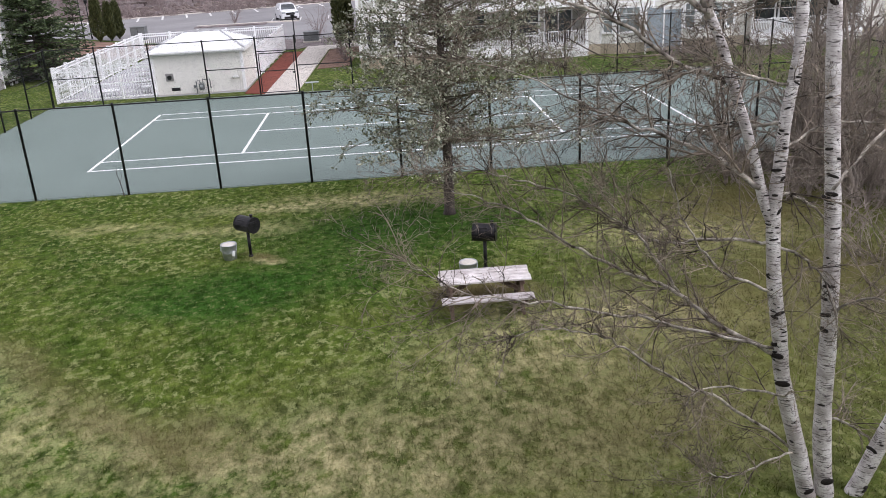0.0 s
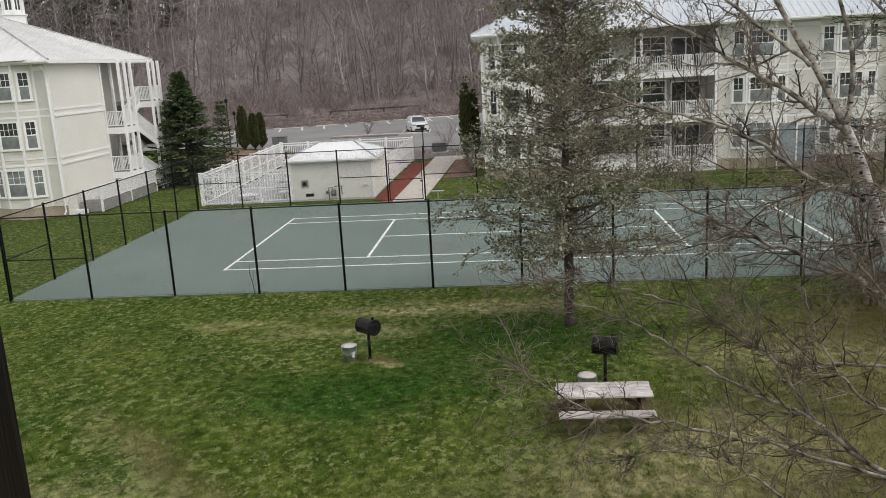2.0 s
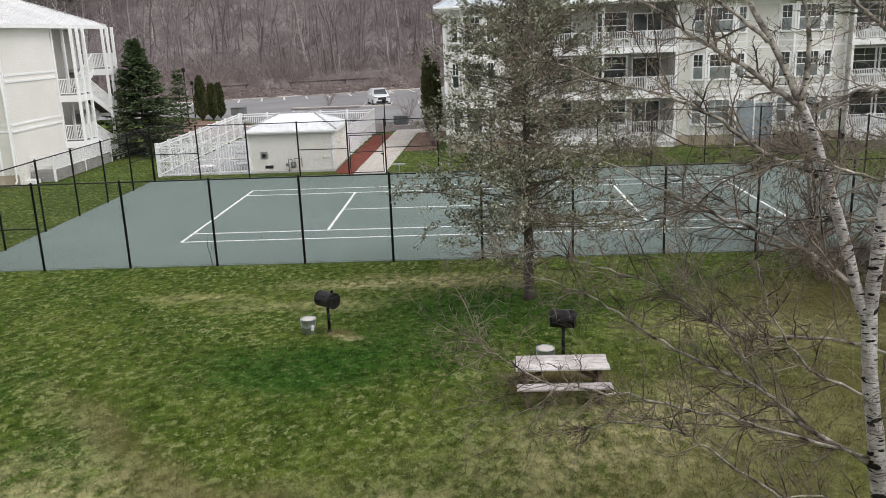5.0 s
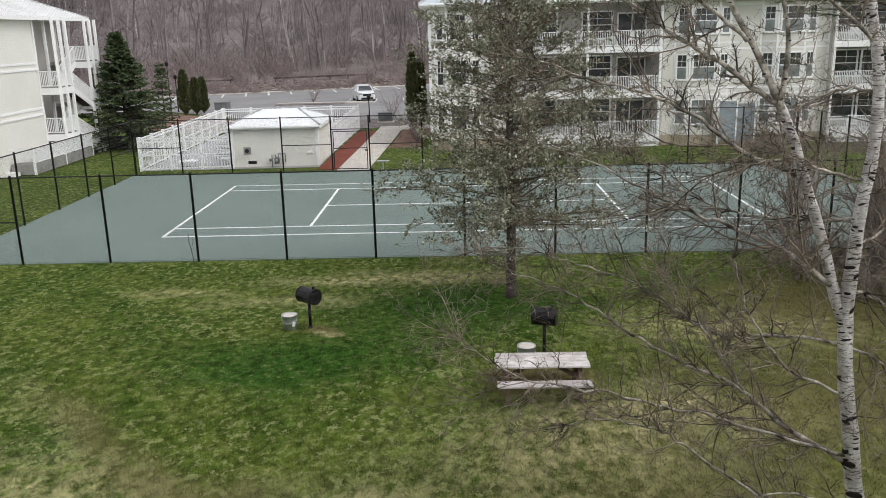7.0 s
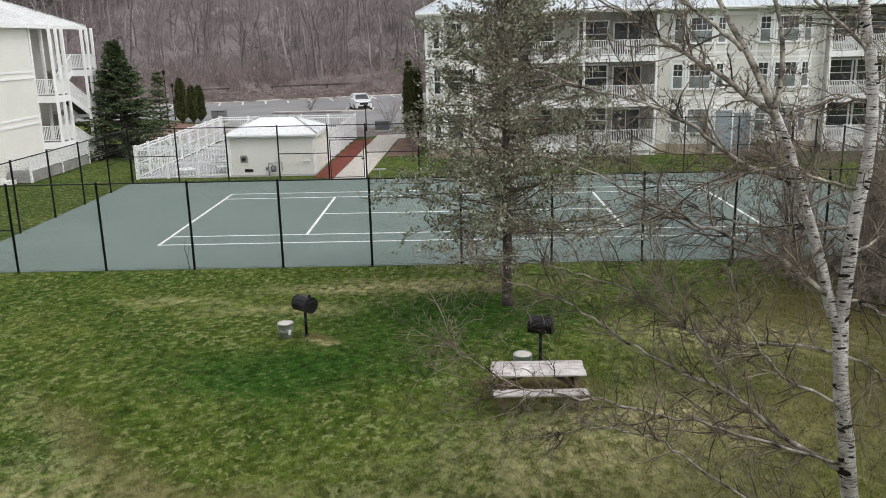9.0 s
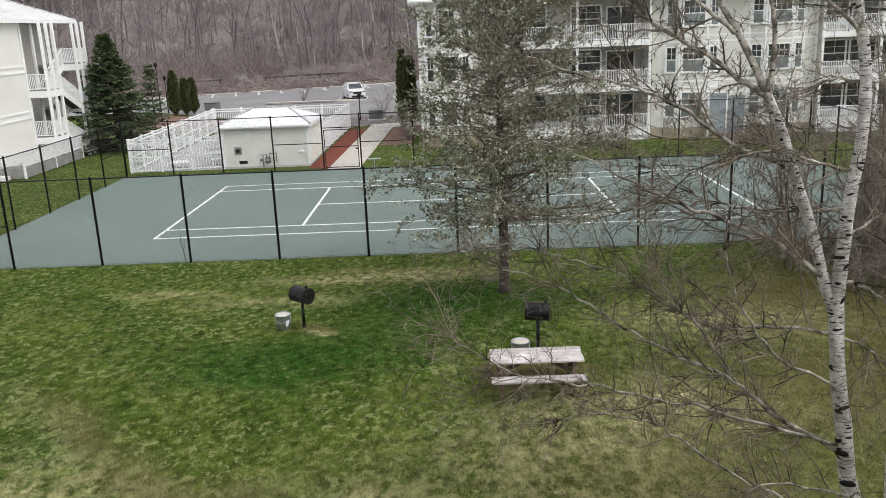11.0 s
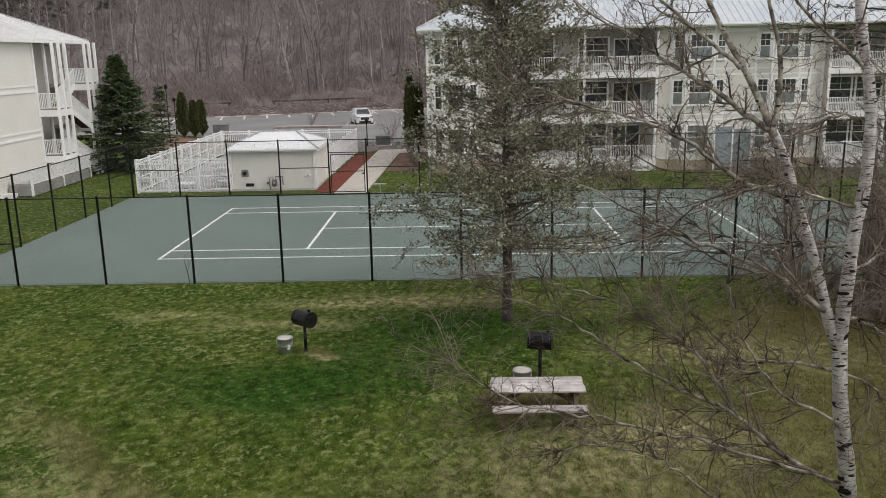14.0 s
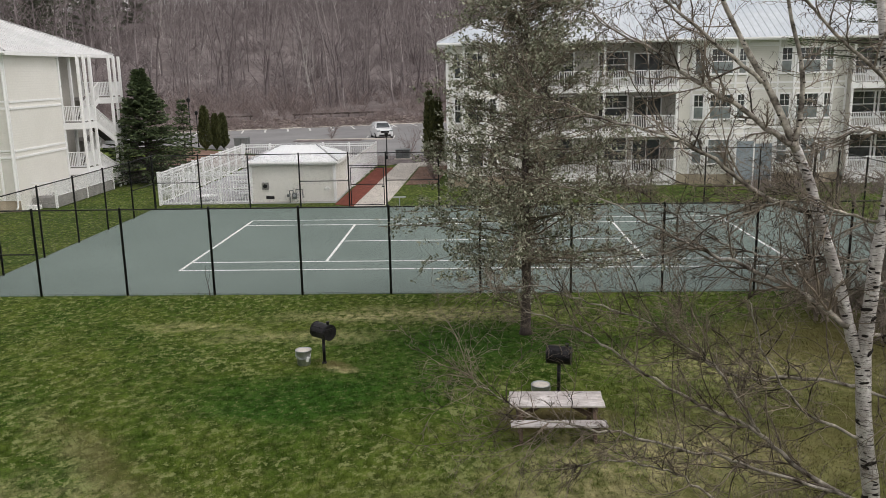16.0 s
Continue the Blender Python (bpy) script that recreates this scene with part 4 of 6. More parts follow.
for x, y in ((HX0, HY0), (HX1, HY0), (HX1, HY1), (HX0, HY1)):
    part("corner_board", Build().box(x - 0.08, x + 0.08, y - 0.08, y + 0.08, 0.08, HTOP).mesh("corner_board", TRIM), hut)
hip_roof(hut, HX0, HX1, HY0, HY1, HTOP + 0.12, 0.78, 1.65, HUT_ROOF, 0.3, 0.24)
vent = part("wall_vent", Build().box(-0.96, -0.54, HY0 - 0.05, HY0, 0.76, 1.18).mesh("wall_vent", GREY_BOARD, bevel=0.01), hut, "grey square exhaust vent")
part("vent_hood", Build().tube([(-0.75, HY0 - 0.12, 0.97), (-0.75, HY0 - 0.05, 0.97)], [0.12, 0.12], 14).mesh("vent_hood", BLACK_STEEL), vent)
part("wall_grille", Build().box(-0.74, -0.26, HY0 - 0.03, HY0, 0.20, 0.38).mesh("wall_grille", BLACK_STEEL), hut, "black foundation grille")
lampbox = part("wall_lamp", Build().box(2.82, 3.0, HY0 - 0.05, HY0, 0.72, 0.9).mesh("wall_lamp", TRIM, bevel=0.01), hut, "small white twin floodlight")
for s in (-1, 1):
    part("lamp_head", Build().tube([(2.91 + s * 0.06, HY0 - 0.06, 0.85), (2.91 + s * 0.15, HY0 - 0.18, 0.79)], [0.03, 0.06], 10).mesh("lamp_head", TRIM, True), lampbox)
GMX = 0.85
meter = thing("gas_meter", GMX, HY0 - 0.2, 0, "grey gas meter with pipes beside the pool house", "gas meter")
part("meter_body", Build().box(GMX, GMX + 0.28, HY0 - 0.34, HY0 - 0.12, 0.22, 0.58).mesh("meter_body", BOX_GREY, bevel=0.04), meter)
part("dial", Build().tube([(GMX + 0.14, HY0 - 0.38, 0.44), (GMX + 0.14, HY0 - 0.34, 0.44)], [0.08, 0.08], 14).mesh("dial", ZINC), meter)
part("pipe", Build().tube([(GMX - 0.15, HY0 - 0.2, -0.02), (GMX - 0.15, HY0 - 0.2, 0.72), (GMX + 0.06, HY0 - 0.2, 0.72), (GMX + 0.06, HY0 - 0.2, 0.56)], [0.03] * 4, 8).mesh("pipe", BOX_GREY), meter)
part("pipe", Build().tube([(GMX + 0.22, HY0 - 0.2, 0.56), (GMX + 0.22, HY0 - 0.2, 0.78), (GMX + 0.62, HY0 - 0.2, 0.78), (GMX + 0.62, HY0 - 0.2, 0.30), (GMX + 0.62, HY0 - 0.02, 0.30)], [0.03] * 5, 8).mesh("pipe", BOX_GREY), meter)
part("regulator", Build().tube([(GMX - 0.30, HY0 - 0.2, 0.42), (GMX - 0.15, HY0 - 0.2, 0.42)], [0.10, 0.05], 12).mesh("regulator", BOX_GREY, True), meter)

# ---- white pool fence ----
PICKET = Build().box(-0.018, 0.018, -0.012, 0.012, 0.14, 1.62).mesh("picket", VINYL)


def pool_fence(p0, p1, bays, label):
    f = thing("pool_fence", *p0, 0, label, "fence", "white pool fence")
    d = (Vector(p1) - Vector(p0))
    ln, turn = d.length, math.degrees(math.atan2(d.y, d.x))
    m = pose(*p0, 0, 0, 0, turn)
    step_len = ln / bays
    post = Build().box(-0.06, 0.06, -0.06, 0.06, -0.02, 1.9).box(-0.075, 0.075, -0.075, 0.075, 1.9, 1.94).mesh("post", VINYL, bevel=0.008)
    for i in range(bays + 1):
        part("post", post, f, m=m @ pose(i * step_len, 0, 0))
    for i in range(bays):
        x0, x1 = i * step_len + 0.06, (i + 1) * step_len - 0.06
        panel = part("panel", Build().box(x0, x1, -0.025, 0.025, 1.62, 1.70, m).box(x0, x1, -0.025, 0.025, 1.80, 1.87, m).box(x0, x1, -0.025, 0.025, 0.85, 0.91, m)
                     .box(x0, x1, -0.025, 0.025, 0.07, 0.14, m).mesh("panel", VINYL), f, "white vinyl rails")
        pk = Build()
        k = int((x1 - x0) / 0.15)
        for j in range(k):
            x = x0 + (j + 0.5) * (x1 - x0) / k
            pk.box(x - 0.013, x + 0.013, -0.012, 0.012, 0.14, 1.80, m)
        part("pickets", pk.mesh("pickets", VINYL), panel, kind="stuff")


pool_fence((-6.85, 16.42), (-1.66, 16.95), 3, "white vinyl picket fence on the court side of the pool")
pool_fence((-7.15, 35.2), (-6.85, 16.6), 9, "white vinyl picket fence along the pool")
pool_fence((3.6, 35.3), (-7.0, 35.2), 5, "white vinyl picket fence behind the pool")
pool_fence((3.42, 21.6), (3.62, 35.2), 6, "white vinyl picket fence beside the path")

# ---- paving, beds, car park ----
tagged(new("pool_deck", Build().box(-7.0, 3.4, 16.7, 35.1, -0.2, -0.012).mesh("pool_deck", DECK_CONCRETE)), "pale grey concrete pool deck", "pool deck", kind="structure")


def sheet(name, pts, z, material, label, category):
    b = Build()
    b.face(*[(x, y, z) for x, y in pts])
    b.face(*[(x, y, z - 0.15) for x, y in reversed(pts)])
    n = len(pts)
    for i in range(n):
        (x0, y0), (x1, y1) = pts[i], pts[(i + 1) % n]
        b.face((x0, y0, z - 0.15), (x1, y1, z - 0.15), (x1, y1, z), (x0, y0, z))
    return tagged(new(name, b.mesh(name, material)), label, category, kind="structure")


sheet("footpath", [(4.65, 15.25), (6.40, 15.25), (7.05, 34.5), (14, 36), (14, 38.5), (5.2, 37.0)], 0.015, CONCRETE, "pale concrete footpath from the court gate", "path")
sheet("mulch_bed", [(3.45, 16.0), (4.64, 15.4), (5.1, 34.0), (3.75, 34.0)], 0.0, MULCH, "red bark mulch bed beside the pool house", "mulch bed")
sheet("mulch_bed", [(6.85, 24.0), (8.9, 24.5), (9.6, 36.0), (7.12, 34.0)], 0.0, OLD_MULCH, "faded brown bark mulch bed beside the path", "mulch bed")
sheet("mulch_bed", [(-18.0, 38.0), (-7.6, 36.5), (-7.6, 44.0), (-18.0, 54.0)], 0.0, OLD_MULCH, "faded brown bark mulch bed under evergreens", "mulch bed")
sheet("shrub_bed", [(-7.4, 35.7), (4.5, 35.7), (5.5, 37.3), (14, 38.8), (14, 41.9), (4.6, 42.9), (-6.9, 44.9)], 0.0, HILL, "brown leaf-littered shrub bed behind the pool", "shrub bed")
sheet("car_park", [(-60, 56), (-19, 56), (-7, 45), (4.5, 43), (40, 42), (40, 92), (13.6, 92), (-60, 64.0)], 0.012, ASPHALT, "worn grey asphalt car park", "car park")
for k in range(16):
    x = -35.0 + 2.72 * k
    tagged(new("parking_line", Build().box(-0.12, 0.12, -2.9, 2.9, 0.012, 0.017, pose(x, 76.5 + (x + 19) * 0.38, 0, 0, 0, 13)).mesh("parking_line", ROAD_PAINT)), "faded white parking bay line", "line", "parking bay lines", "structure")
for k in range(5):
    tagged(new("parking_line", Build().box(-0.06, 0.06, -2.4, 2.4, 0.012, 0.017, pose(-0.9 + 3.1 * k, 64.5, 0, 0, 0, 3)).mesh("parking_line", ROAD_PAINT)), "faded white parking bay line", "line", "parking bay lines", "structure")
kerb = tagged(new("kerb", Build().box(-8.4, 2.3, 61.2, 61.45, -0.05, 0.16).mesh("kerb", CONCRETE, bevel=0.03)), "pale concrete kerb", "kerb", kind="structure")
sheet("planting_island", [(-8.4, 59.8), (-1.0, 59.6), (-1.0, 61.19), (-8.4, 61.19)], 0.1, HILL, "brown leaf-littered island in the car park", "planting island")
tagged(new("kerb", Build().box(-44, 34, -0.1, 0.1, -0.05, 0.13, pose(-19, 79.65, 0, 0, 0, 20.8)).mesh("kerb", CONCRETE, bevel=0.03)), "long concrete kerb below the wooded bank", "kerb", kind="structure")


# ---- growing things ----
def bars(segs, sides=3):
    """Corner and face arrays of tapered bars; a row is start, end, two radii."""
    s = np.asarray(segs, float)
    p0, p1, r0, r1 = s[:, 0:3], s[:, 3:6], s[:, 6], s[:, 7]
    d = p1 - p0
    d /= np.linalg.norm(d, axis=1, keepdims=True) + 1e-9
    ref = np.where(np.abs(d[:, 2:3]) > 0.9, np.array([[1.0, 0, 0]]), np.array([[0, 0, 1.0]]))
    u = np.cross(d, ref)
    u /= np.linalg.norm(u, axis=1, keepdims=True) + 1e-9
    w = np.cross(u, d)
    rings = []
    for p, r in ((p0, r0), (p1, r1)):
        for k in range(sides):
            a0 = 2 * math.pi * k / sides
            rings.append(p + (u * math.cos(a0) + w * math.sin(a0)) * r[:, None])
    v = np.stack(rings, 1).reshape(-1, 3)
    base = (np.arange(len(s)) * 2 * sides)[:, None, None]
    q = np.array([[k, (k + 1) % sides, sides + (k + 1) % sides, sides + k] for k in range(sides)])[None]
    return v, (base + q).reshape(-1, 4)


def spikes(segs):
    """Corner and face arrays of thin pointed twigs, one long triangle each."""
    s = np.asarray(segs, float)
    p0, p1 = s[:, 0:3], s[:, 3:6]
    g = np.random.default_rng(len(s))
    u = np.cross(p1 - p0, g.normal(size=(len(s), 3)))
    u /= np.linalg.norm(u, axis=1, keepdims=True) + 1e-9
    r = s[:, 6:7] * 1.1
    v = np.stack([p0 - u * r, p0 + u * r, p1], 1).reshape(-1, 3)
    return v, np.arange(3 * len(s)).reshape(-1, 3)


def leaves(points, dirs, length, width, rng, curl=0.25):
    """Pointed leaves, each a kite of four corners bent about its middle."""
    n = len(points)
    p, d = np.asarray(points, float), np.asarray(dirs, float)
    d = d / (np.linalg.norm(d, axis=1, keepdims=True) + 1e-9)
    s = np.cross(d, rng.normal(size=(n, 3)))
    s /= np.linalg.norm(s, axis=1, keepdims=True) + 1e-9
    up = np.cross(s, d)
    ln = length * rng.uniform(0.6, 1.3, (n, 1))
    wd = width * rng.uniform(0.7, 1.3, (n, 1))
    mid = p + d * ln * 0.45
    v = np.stack([p, mid + s * wd + up * wd * curl, p + d * ln, mid - s * wd + up * wd * curl], 1).reshape(-1, 3)
    return v, np.arange(4 * n).reshape(n, 4)


def wander(rnd, p, d, ln, r, level, out, spec):
    """A bent branch with side branches. spec per level: pieces, wobble, side count, side length, side angle, lift."""
    pieces, wobble, kids, kid_len, angle, lift = spec[level]
    p, d = Vector(p), Vector(d).normalized()
    piece = ln / pieces
    for i in range(pieces):
        d = (d + Vector((rnd.gauss(0, wobble), rnd.gauss(0, wobble), rnd.gauss(0, wobble) + lift))).normalized()
        q = p + d * piece
        ra, rb_ = r * (1 - 0.85 * i / pieces), r * (1 - 0.85 * (i + 1) / pieces)
        out[level].append((*p, *q, ra, rb_))
        if level + 1 < len(spec):
            for _ in range(kids):
                t = rnd.random()
                side = d.cross(Vector((rnd.gauss(0, 1), rnd.gauss(0, 1), rnd.gauss(0, 1)))).normalized()
                a0 = radians(angle * rnd.uniform(0.6, 1.3))
                wander(rnd, p.lerp(q, t), d * math.cos(a0) + side * math.sin(a0), ln * kid_len * rnd.uniform(0.5, 1.2) * (1 - 0.5 * i / pieces),
                       max(ra * 0.62, 0.0030), level + 1, out, spec)
        p = q


def joined(name, pieces, material):
    """One mesh out of several corner and face arrays, all cut to triangles."""
    off, vs, fs = 0, [], []
    for v, f in pieces:
        vs.append(v)
        if f.shape[1] == 4:
            f = np.concatenate([f[:, :3], f[:, [0, 2, 3]]])
        fs.append(f + off)
        off += len(v)
    return soup(name, np.concatenate(vs), np.concatenate(fs), material)


# ---- bare woods on the hill ----
def bare_template(seed, tall, crowd):
    rnd = random.Random(seed)
    out = [[], [], []]
    p, d = Vector((0, 0, -0.4)), Vector((rnd.gauss(0, 0.05), rnd.gauss(0, 0.05), 1))
    n = 7
    for i in range(n):
        d = (d + Vector((rnd.gauss(0, 0.10), rnd.gauss(0, 0.10), 0.12))).normalized()
        q = p + d * tall / n
        r = rnd.choice((0.07, 0.095, 0.13)) * tall / 14
        out[0].append((*p, *q, r * (1 - i / n) + 0.02, r * (1 - (i + 1) / n) + 0.02))
        if i >= 1:
            for _ in range(crowd):
                w = rnd.uniform(0, 2 * math.pi)
                e = rnd.uniform(0.25, 1.3)
                b = Vector((math.cos(w), math.sin(w), e)).normalized()
                ln = tall * rnd.uniform(0.12, 0.24) * (1 - 0.4 * i / n)
                s = p.lerp(q, rnd.random())
                m = s + b * ln * 0.55
                t = m + (b + Vector((rnd.gauss(0, 0.2), rnd.gauss(0, 0.2), 0.25))).normalized() * ln * 0.5
                out[1] += [(*s, *m, 0.045, 0.028), (*m, *t, 0.028, 0.012)]
                for _ in range(9):
                    a0 = s.lerp(t, rnd.uniform(0.2, 1))
                    c = (b + Vector((rnd.gauss(0, 0.55), rnd.gauss(0, 0.55), rnd.gauss(0.15, 0.5)))).normalized()
                    out[2].append((*a0, *(a0 + c * rnd.uniform(0.5, 1.8)), 0.020, 0.008))
        p = q
    return np.array(out[0]), np.array(out[1]), np.array(out[2])


def scatter(templates, spots, rng, lean=0.0):
    """Bars of many trees: spots are x, y, z, scale."""
    big, small = [], []
    for x, y, z, k in spots:
        a0, b0, c0 = templates[rng.integers(len(templates))]
        w = rng.uniform(0, 2 * math.pi)
        rot = np.array([[math.cos(w), -math.sin(w), 0], [math.sin(w), math.cos(w), 0], [0, 0, 1]])

        def put(s):
            t = s.copy()
            t[:, 0:3] = s[:, 0:3] @ rot.T * k + (x, y, z)
            t[:, 3:6] = s[:, 3:6] @ rot.T * k + (x, y, z)
            t[:, 6:8] *= k
            return t
        big += [put(a0), put(b0)]
        small.append(put(c0))
    return np.concatenate(big), np.concatenate(small)


rng = np.random.default_rng(11)
templates = [bare_template(40 + i, rng.uniform(18, 23), 4) for i in range(10)]


def hill_spots(count, x0, x1, y0, y1, k0, k1, power=1.0):
    xs, ys = rng.uniform(x0, x1, count), y0 + (y1 - y0) * rng.uniform(0, 1, count) ** power
    ys = ys + (park_edge(xs) - 92) * (1 - step(ys, 110, 200))
    sizes = rng.uniform(k0, k1, count) * (1 - 0.35 * step(-xs, 110, 150))
    return np.stack([xs, ys, ground_height(xs, ys), sizes], 1)


big, small = scatter(templates, hill_spots(1500, -190, 75, 102, 262, 0.55, 1.45, 1.0), rng)
tagged(new("bare_woods", joined("bare_woods", [bars(big, 3), spikes(small)], WOODS_BARK)), "leafless grey-brown woods on the hillside", "woods", kind="stuff")
big, small = scatter(templates, hill_spots(450, -150, 40, 205, 262, 0.6, 1.0), rng)
tagged(new("crest_woods", joined("crest_woods", [bars(big, 3), spikes(small)], WOODS_BARK)), "leafless woods along the crest of the hill", "woods", kind="stuff")
big, small = scatter(templates, hill_spots(40, -120, 50, 103, 190, 0.6, 0.95), rng)
tagged(new("pale_bare_trees", joined("pale_bare_trees", [bars(big, 4), spikes(small[::2])], PALE_BARK)), "pale-barked leafless trees among the woods", "woods", kind="stuff")


def brush_template(seed, tall):
    rnd = random.Random(seed)
    rows = []
    for _ in range(26):
        w, e = rnd.uniform(0, 2 * math.pi), rnd.uniform(0.5, 2.2)
        d = Vector((math.cos(w), math.sin(w), e)).normalized()
        s = Vector((rnd.gauss(0, 0.3), rnd.gauss(0, 0.3), -0.1))
        t = s + d * tall * rnd.uniform(0.5, 1)
        rows.append((*s, *t, 0.022, 0.010))
        for _ in range(5):
            a0 = s.lerp(t, rnd.uniform(0.3, 1))
            c = (d + Vector((rnd.gauss(0, 0.6), rnd.gauss(0, 0.6), rnd.gauss(0, 0.4)))).normalized()
            rows.append((*a0, *(a0 + c * tall * 0.35 * rnd.random()), 0.012, 0.005))
    r = np.array(rows)
    return r[:1], r[1:60], r[60:]


brush = [brush_template(70 + i, 1.9) for i in range(6)]
big, small = scatter(brush, np.concatenate([hill_spots(800, -95, 60, 91.5, 103, 0.5, 1.5), hill_spots(260, -100, 60, 101, 130, 1.2, 2.8)]), rng)
tagged(new("roadside_brush", joined("roadside_brush", [spikes(big), spikes(small)], BRUSH)), "reddish leafless brush below the woods", "brush", kind="stuff")


big, small = scatter(brush, hill_spots(1100, -150, 60, 106, 250, 1.6, 3.0), rng)
tagged(new("hill_understory", joined("hill_understory", [spikes(big), spikes(small)], WOODS_BARK)), "leafless understory twigs among the hillside woods", "brush", kind="stuff")


# ---- stony bank and guard rail above the car park ----
def stone_field(count, x0, x1, y0, y1, seed):
    g = np.random.default_rng(seed)
    cube = np.array([(x, y, z) for z in (-1, 1) for y in (-1, 1) for x in (-1, 1)], float) * 0.62
    top = np.array([(1, 0, 0), (-1, 0, 0), (0, 1, 0), (0, -1, 0), (0, 0, 1), (0, 0, -1)], float)
    shape = np.concatenate([cube, top])
    sides = [(9, 0, 2, 4, 6), (8, 3, 1, 7, 5), (10, 2, 3, 6, 7), (11, 1, 0, 5, 4), (12, 4, 5, 6, 7), (13, 0, 1, 2, 3)]
    tri = []
    for c, a0, b0, c0, d0 in sides:
        tri += [(8 + (c - 8), a0, b0), (c, b0, d0), (c, d0, c0), (c, c0, a0)]
    tri = np.array(tri)
    xs = g.uniform(x0, x1, count)
    ys = park_edge(xs) + g.uniform(y0, y1, count)
    size = g.uniform(0.12, 0.42, (count, 1, 1)) * np.array([1.4, 1.1, 0.75]) * g.uniform(0.7, 1.3, (count, 14, 1))
    v = shape[None] * size + np.stack([xs, ys, ground_height(xs, ys)], 1)[:, None, :]
    f = tri[None] + (np.arange(count) * 14)[:, None, None]
    return soup("bank_stones", v.reshape(-1, 3), f.reshape(-1, 3), STONE)


STONE = leafy("pinkish_brown_rubble", (0.19, 0.15, 0.135), (0.46, 0.39, 0.36), None, 0.95)
tagged(new("bank_stones", stone_field(3000, -75, 45, 0.3, 6.0, 6)), "pinkish brown rubble and litter on the bank above the car park", "stones", kind="stuff")


def guard_rail(x0, x1, label):
    y = float(park_edge(x0)) + 6.5
    z = float(ground_height(x0, y))
    g = thing("guard_rail", x0, y, z, label, "guard rail", "roadside guard rails")
    m = pose(x0, y, z, 0, 0, 20.8)
    ln = (x1 - x0) / math.cos(radians(20.8))
    k = max(2, round(ln / 2.4))
    for i in range(k + 1):
        part("post", Build().box(-0.09, 0.09, 0, 0.2, -0.4, 0.62, m @ pose(ln * i / k, 0, 0)).mesh("post", BARK, bevel=0.02), g)
    part("rail", Build().box(-0.3, ln + 0.3, -0.1, -0.005, 0.42, 0.66, m).mesh("rail", BARK, bevel=0.03), g, "dark weathered timber beam")


guard_rail(-26.0, -20.0, "low dark timber guard rail below the woods")
guard_rail(-14.2, -2.0, "long low dark timber guard rail below the woods")


# ---- conifers ----
def conifer(name, x, y, tall, wide, seed, leaf, whorls, per, label, droop=-0.12, leaf_len=0.22, leaf_wide=0.05, sprays=26, base=0.25, taper=0.9, ragged=0.35):
    rnd, g = random.Random(seed), np.random.default_rng(seed)
    z0 = float(ground_height(x, y))
    t = thing(name, x, y, z0, label, "tree")
    part("trunk", Build().tube([(x, y, z0 - 0.1), (x + 0.03, y, z0 + tall * 0.5), (x, y, z0 + tall)], [tall * 0.012, tall * 0.008, 0.01], 8).mesh("trunk", BARK, True), t)
    segs, pts, dirs = [], [], []
    for i in range(whorls):
        f = (i + rnd.random() * 0.8) / whorls
        z = z0 + base + (tall - base) * f
        reach = wide * (1 - f) ** taper + 0.08
        for k in range(per):
            w = rnd.uniform(0, 2 * math.pi)
            ln = reach * rnd.uniform(1 - ragged, 1.15)
            d = Vector((math.cos(w), math.sin(w), droop + 0.45 * f + rnd.gauss(0, 0.08))).normalized()
            s = Vector((x, y, z))
            e = s + d * ln + Vector((0, 0, 0.06 * ln))
            segs.append((*s, *e, 0.02 + 0.008 * ln, 0.006))
            for _ in range(sprays):
                u = rnd.random() ** 0.6
                q = s.lerp(e, u)
                sd = d * 0.8 + Vector((-d.y, d.x, 0)) * rnd.choice((-1, 1)) * rnd.uniform(0.3, 1.1) + Vector((0, 0, rnd.gauss(-0.05, 0.25)))
                pts.append(q + Vector((rnd.gauss(0, 0.05), rnd.gauss(0, 0.05), rnd.gauss(0, 0.04))))
                dirs.append(sd)
    v, f = bars(segs, 4)
    part("branches", soup("branches", v, f, BARK), t, kind="stuff")
    v, f = leaves(pts, dirs, leaf_len, leaf_wide, g)
    part("crown", soup("crown", v, f, leaf), t, "dense evergreen needles", kind="stuff")
    return t


conifer("spruce_tree", -11.6, 26.8, 7.9, 3.9, 3, SPRUCE_LEAF, 40, 15, "dark green spruce beside the pool fence", leaf_len=0.30, leaf_wide=0.05, sprays=34, taper=1.1)
conifer("spruce_tree", -11.9, 35.5, 5.5, 1.35, 4, SPRUCE_LEAF, 20, 7, "young spruce with thin open branches", leaf_len=0.30, leaf_wide=0.05, sprays=9)
conifer("pine_tree", 27.4, -5.6, 14.5, 6.9, 5, SPRUCE_LEAF, 18, 8, "tall pine with spreading green boughs", 0.0, 0.21, 0.012, 260, 6.9, 0.5)
for k, (px, py, kk) in enumerate(((-104, 174, 0.85), (-99, 160, 1.0), (-93, 178, 1.1), (-87, 163, 1.2), (-80, 172, 1.05), (-112, 182, 0.62), (-119, 178, 0.5), (-75, 185, 0.9), (-90, 190, 1.1), (-84, 150, 0.95), (-95, 168, 1.1), (-101, 182, 0.95))):
    conifer("pine_tree", px, py, 18.5 * kk, 6.5, 20 + k, FAR_PINE_LEAF, 16, 8, "tall dull green pine among the hillside woods", 0.05, 0.8, 0.15, 42, 3.5 * kk, 0.42, 0.75)


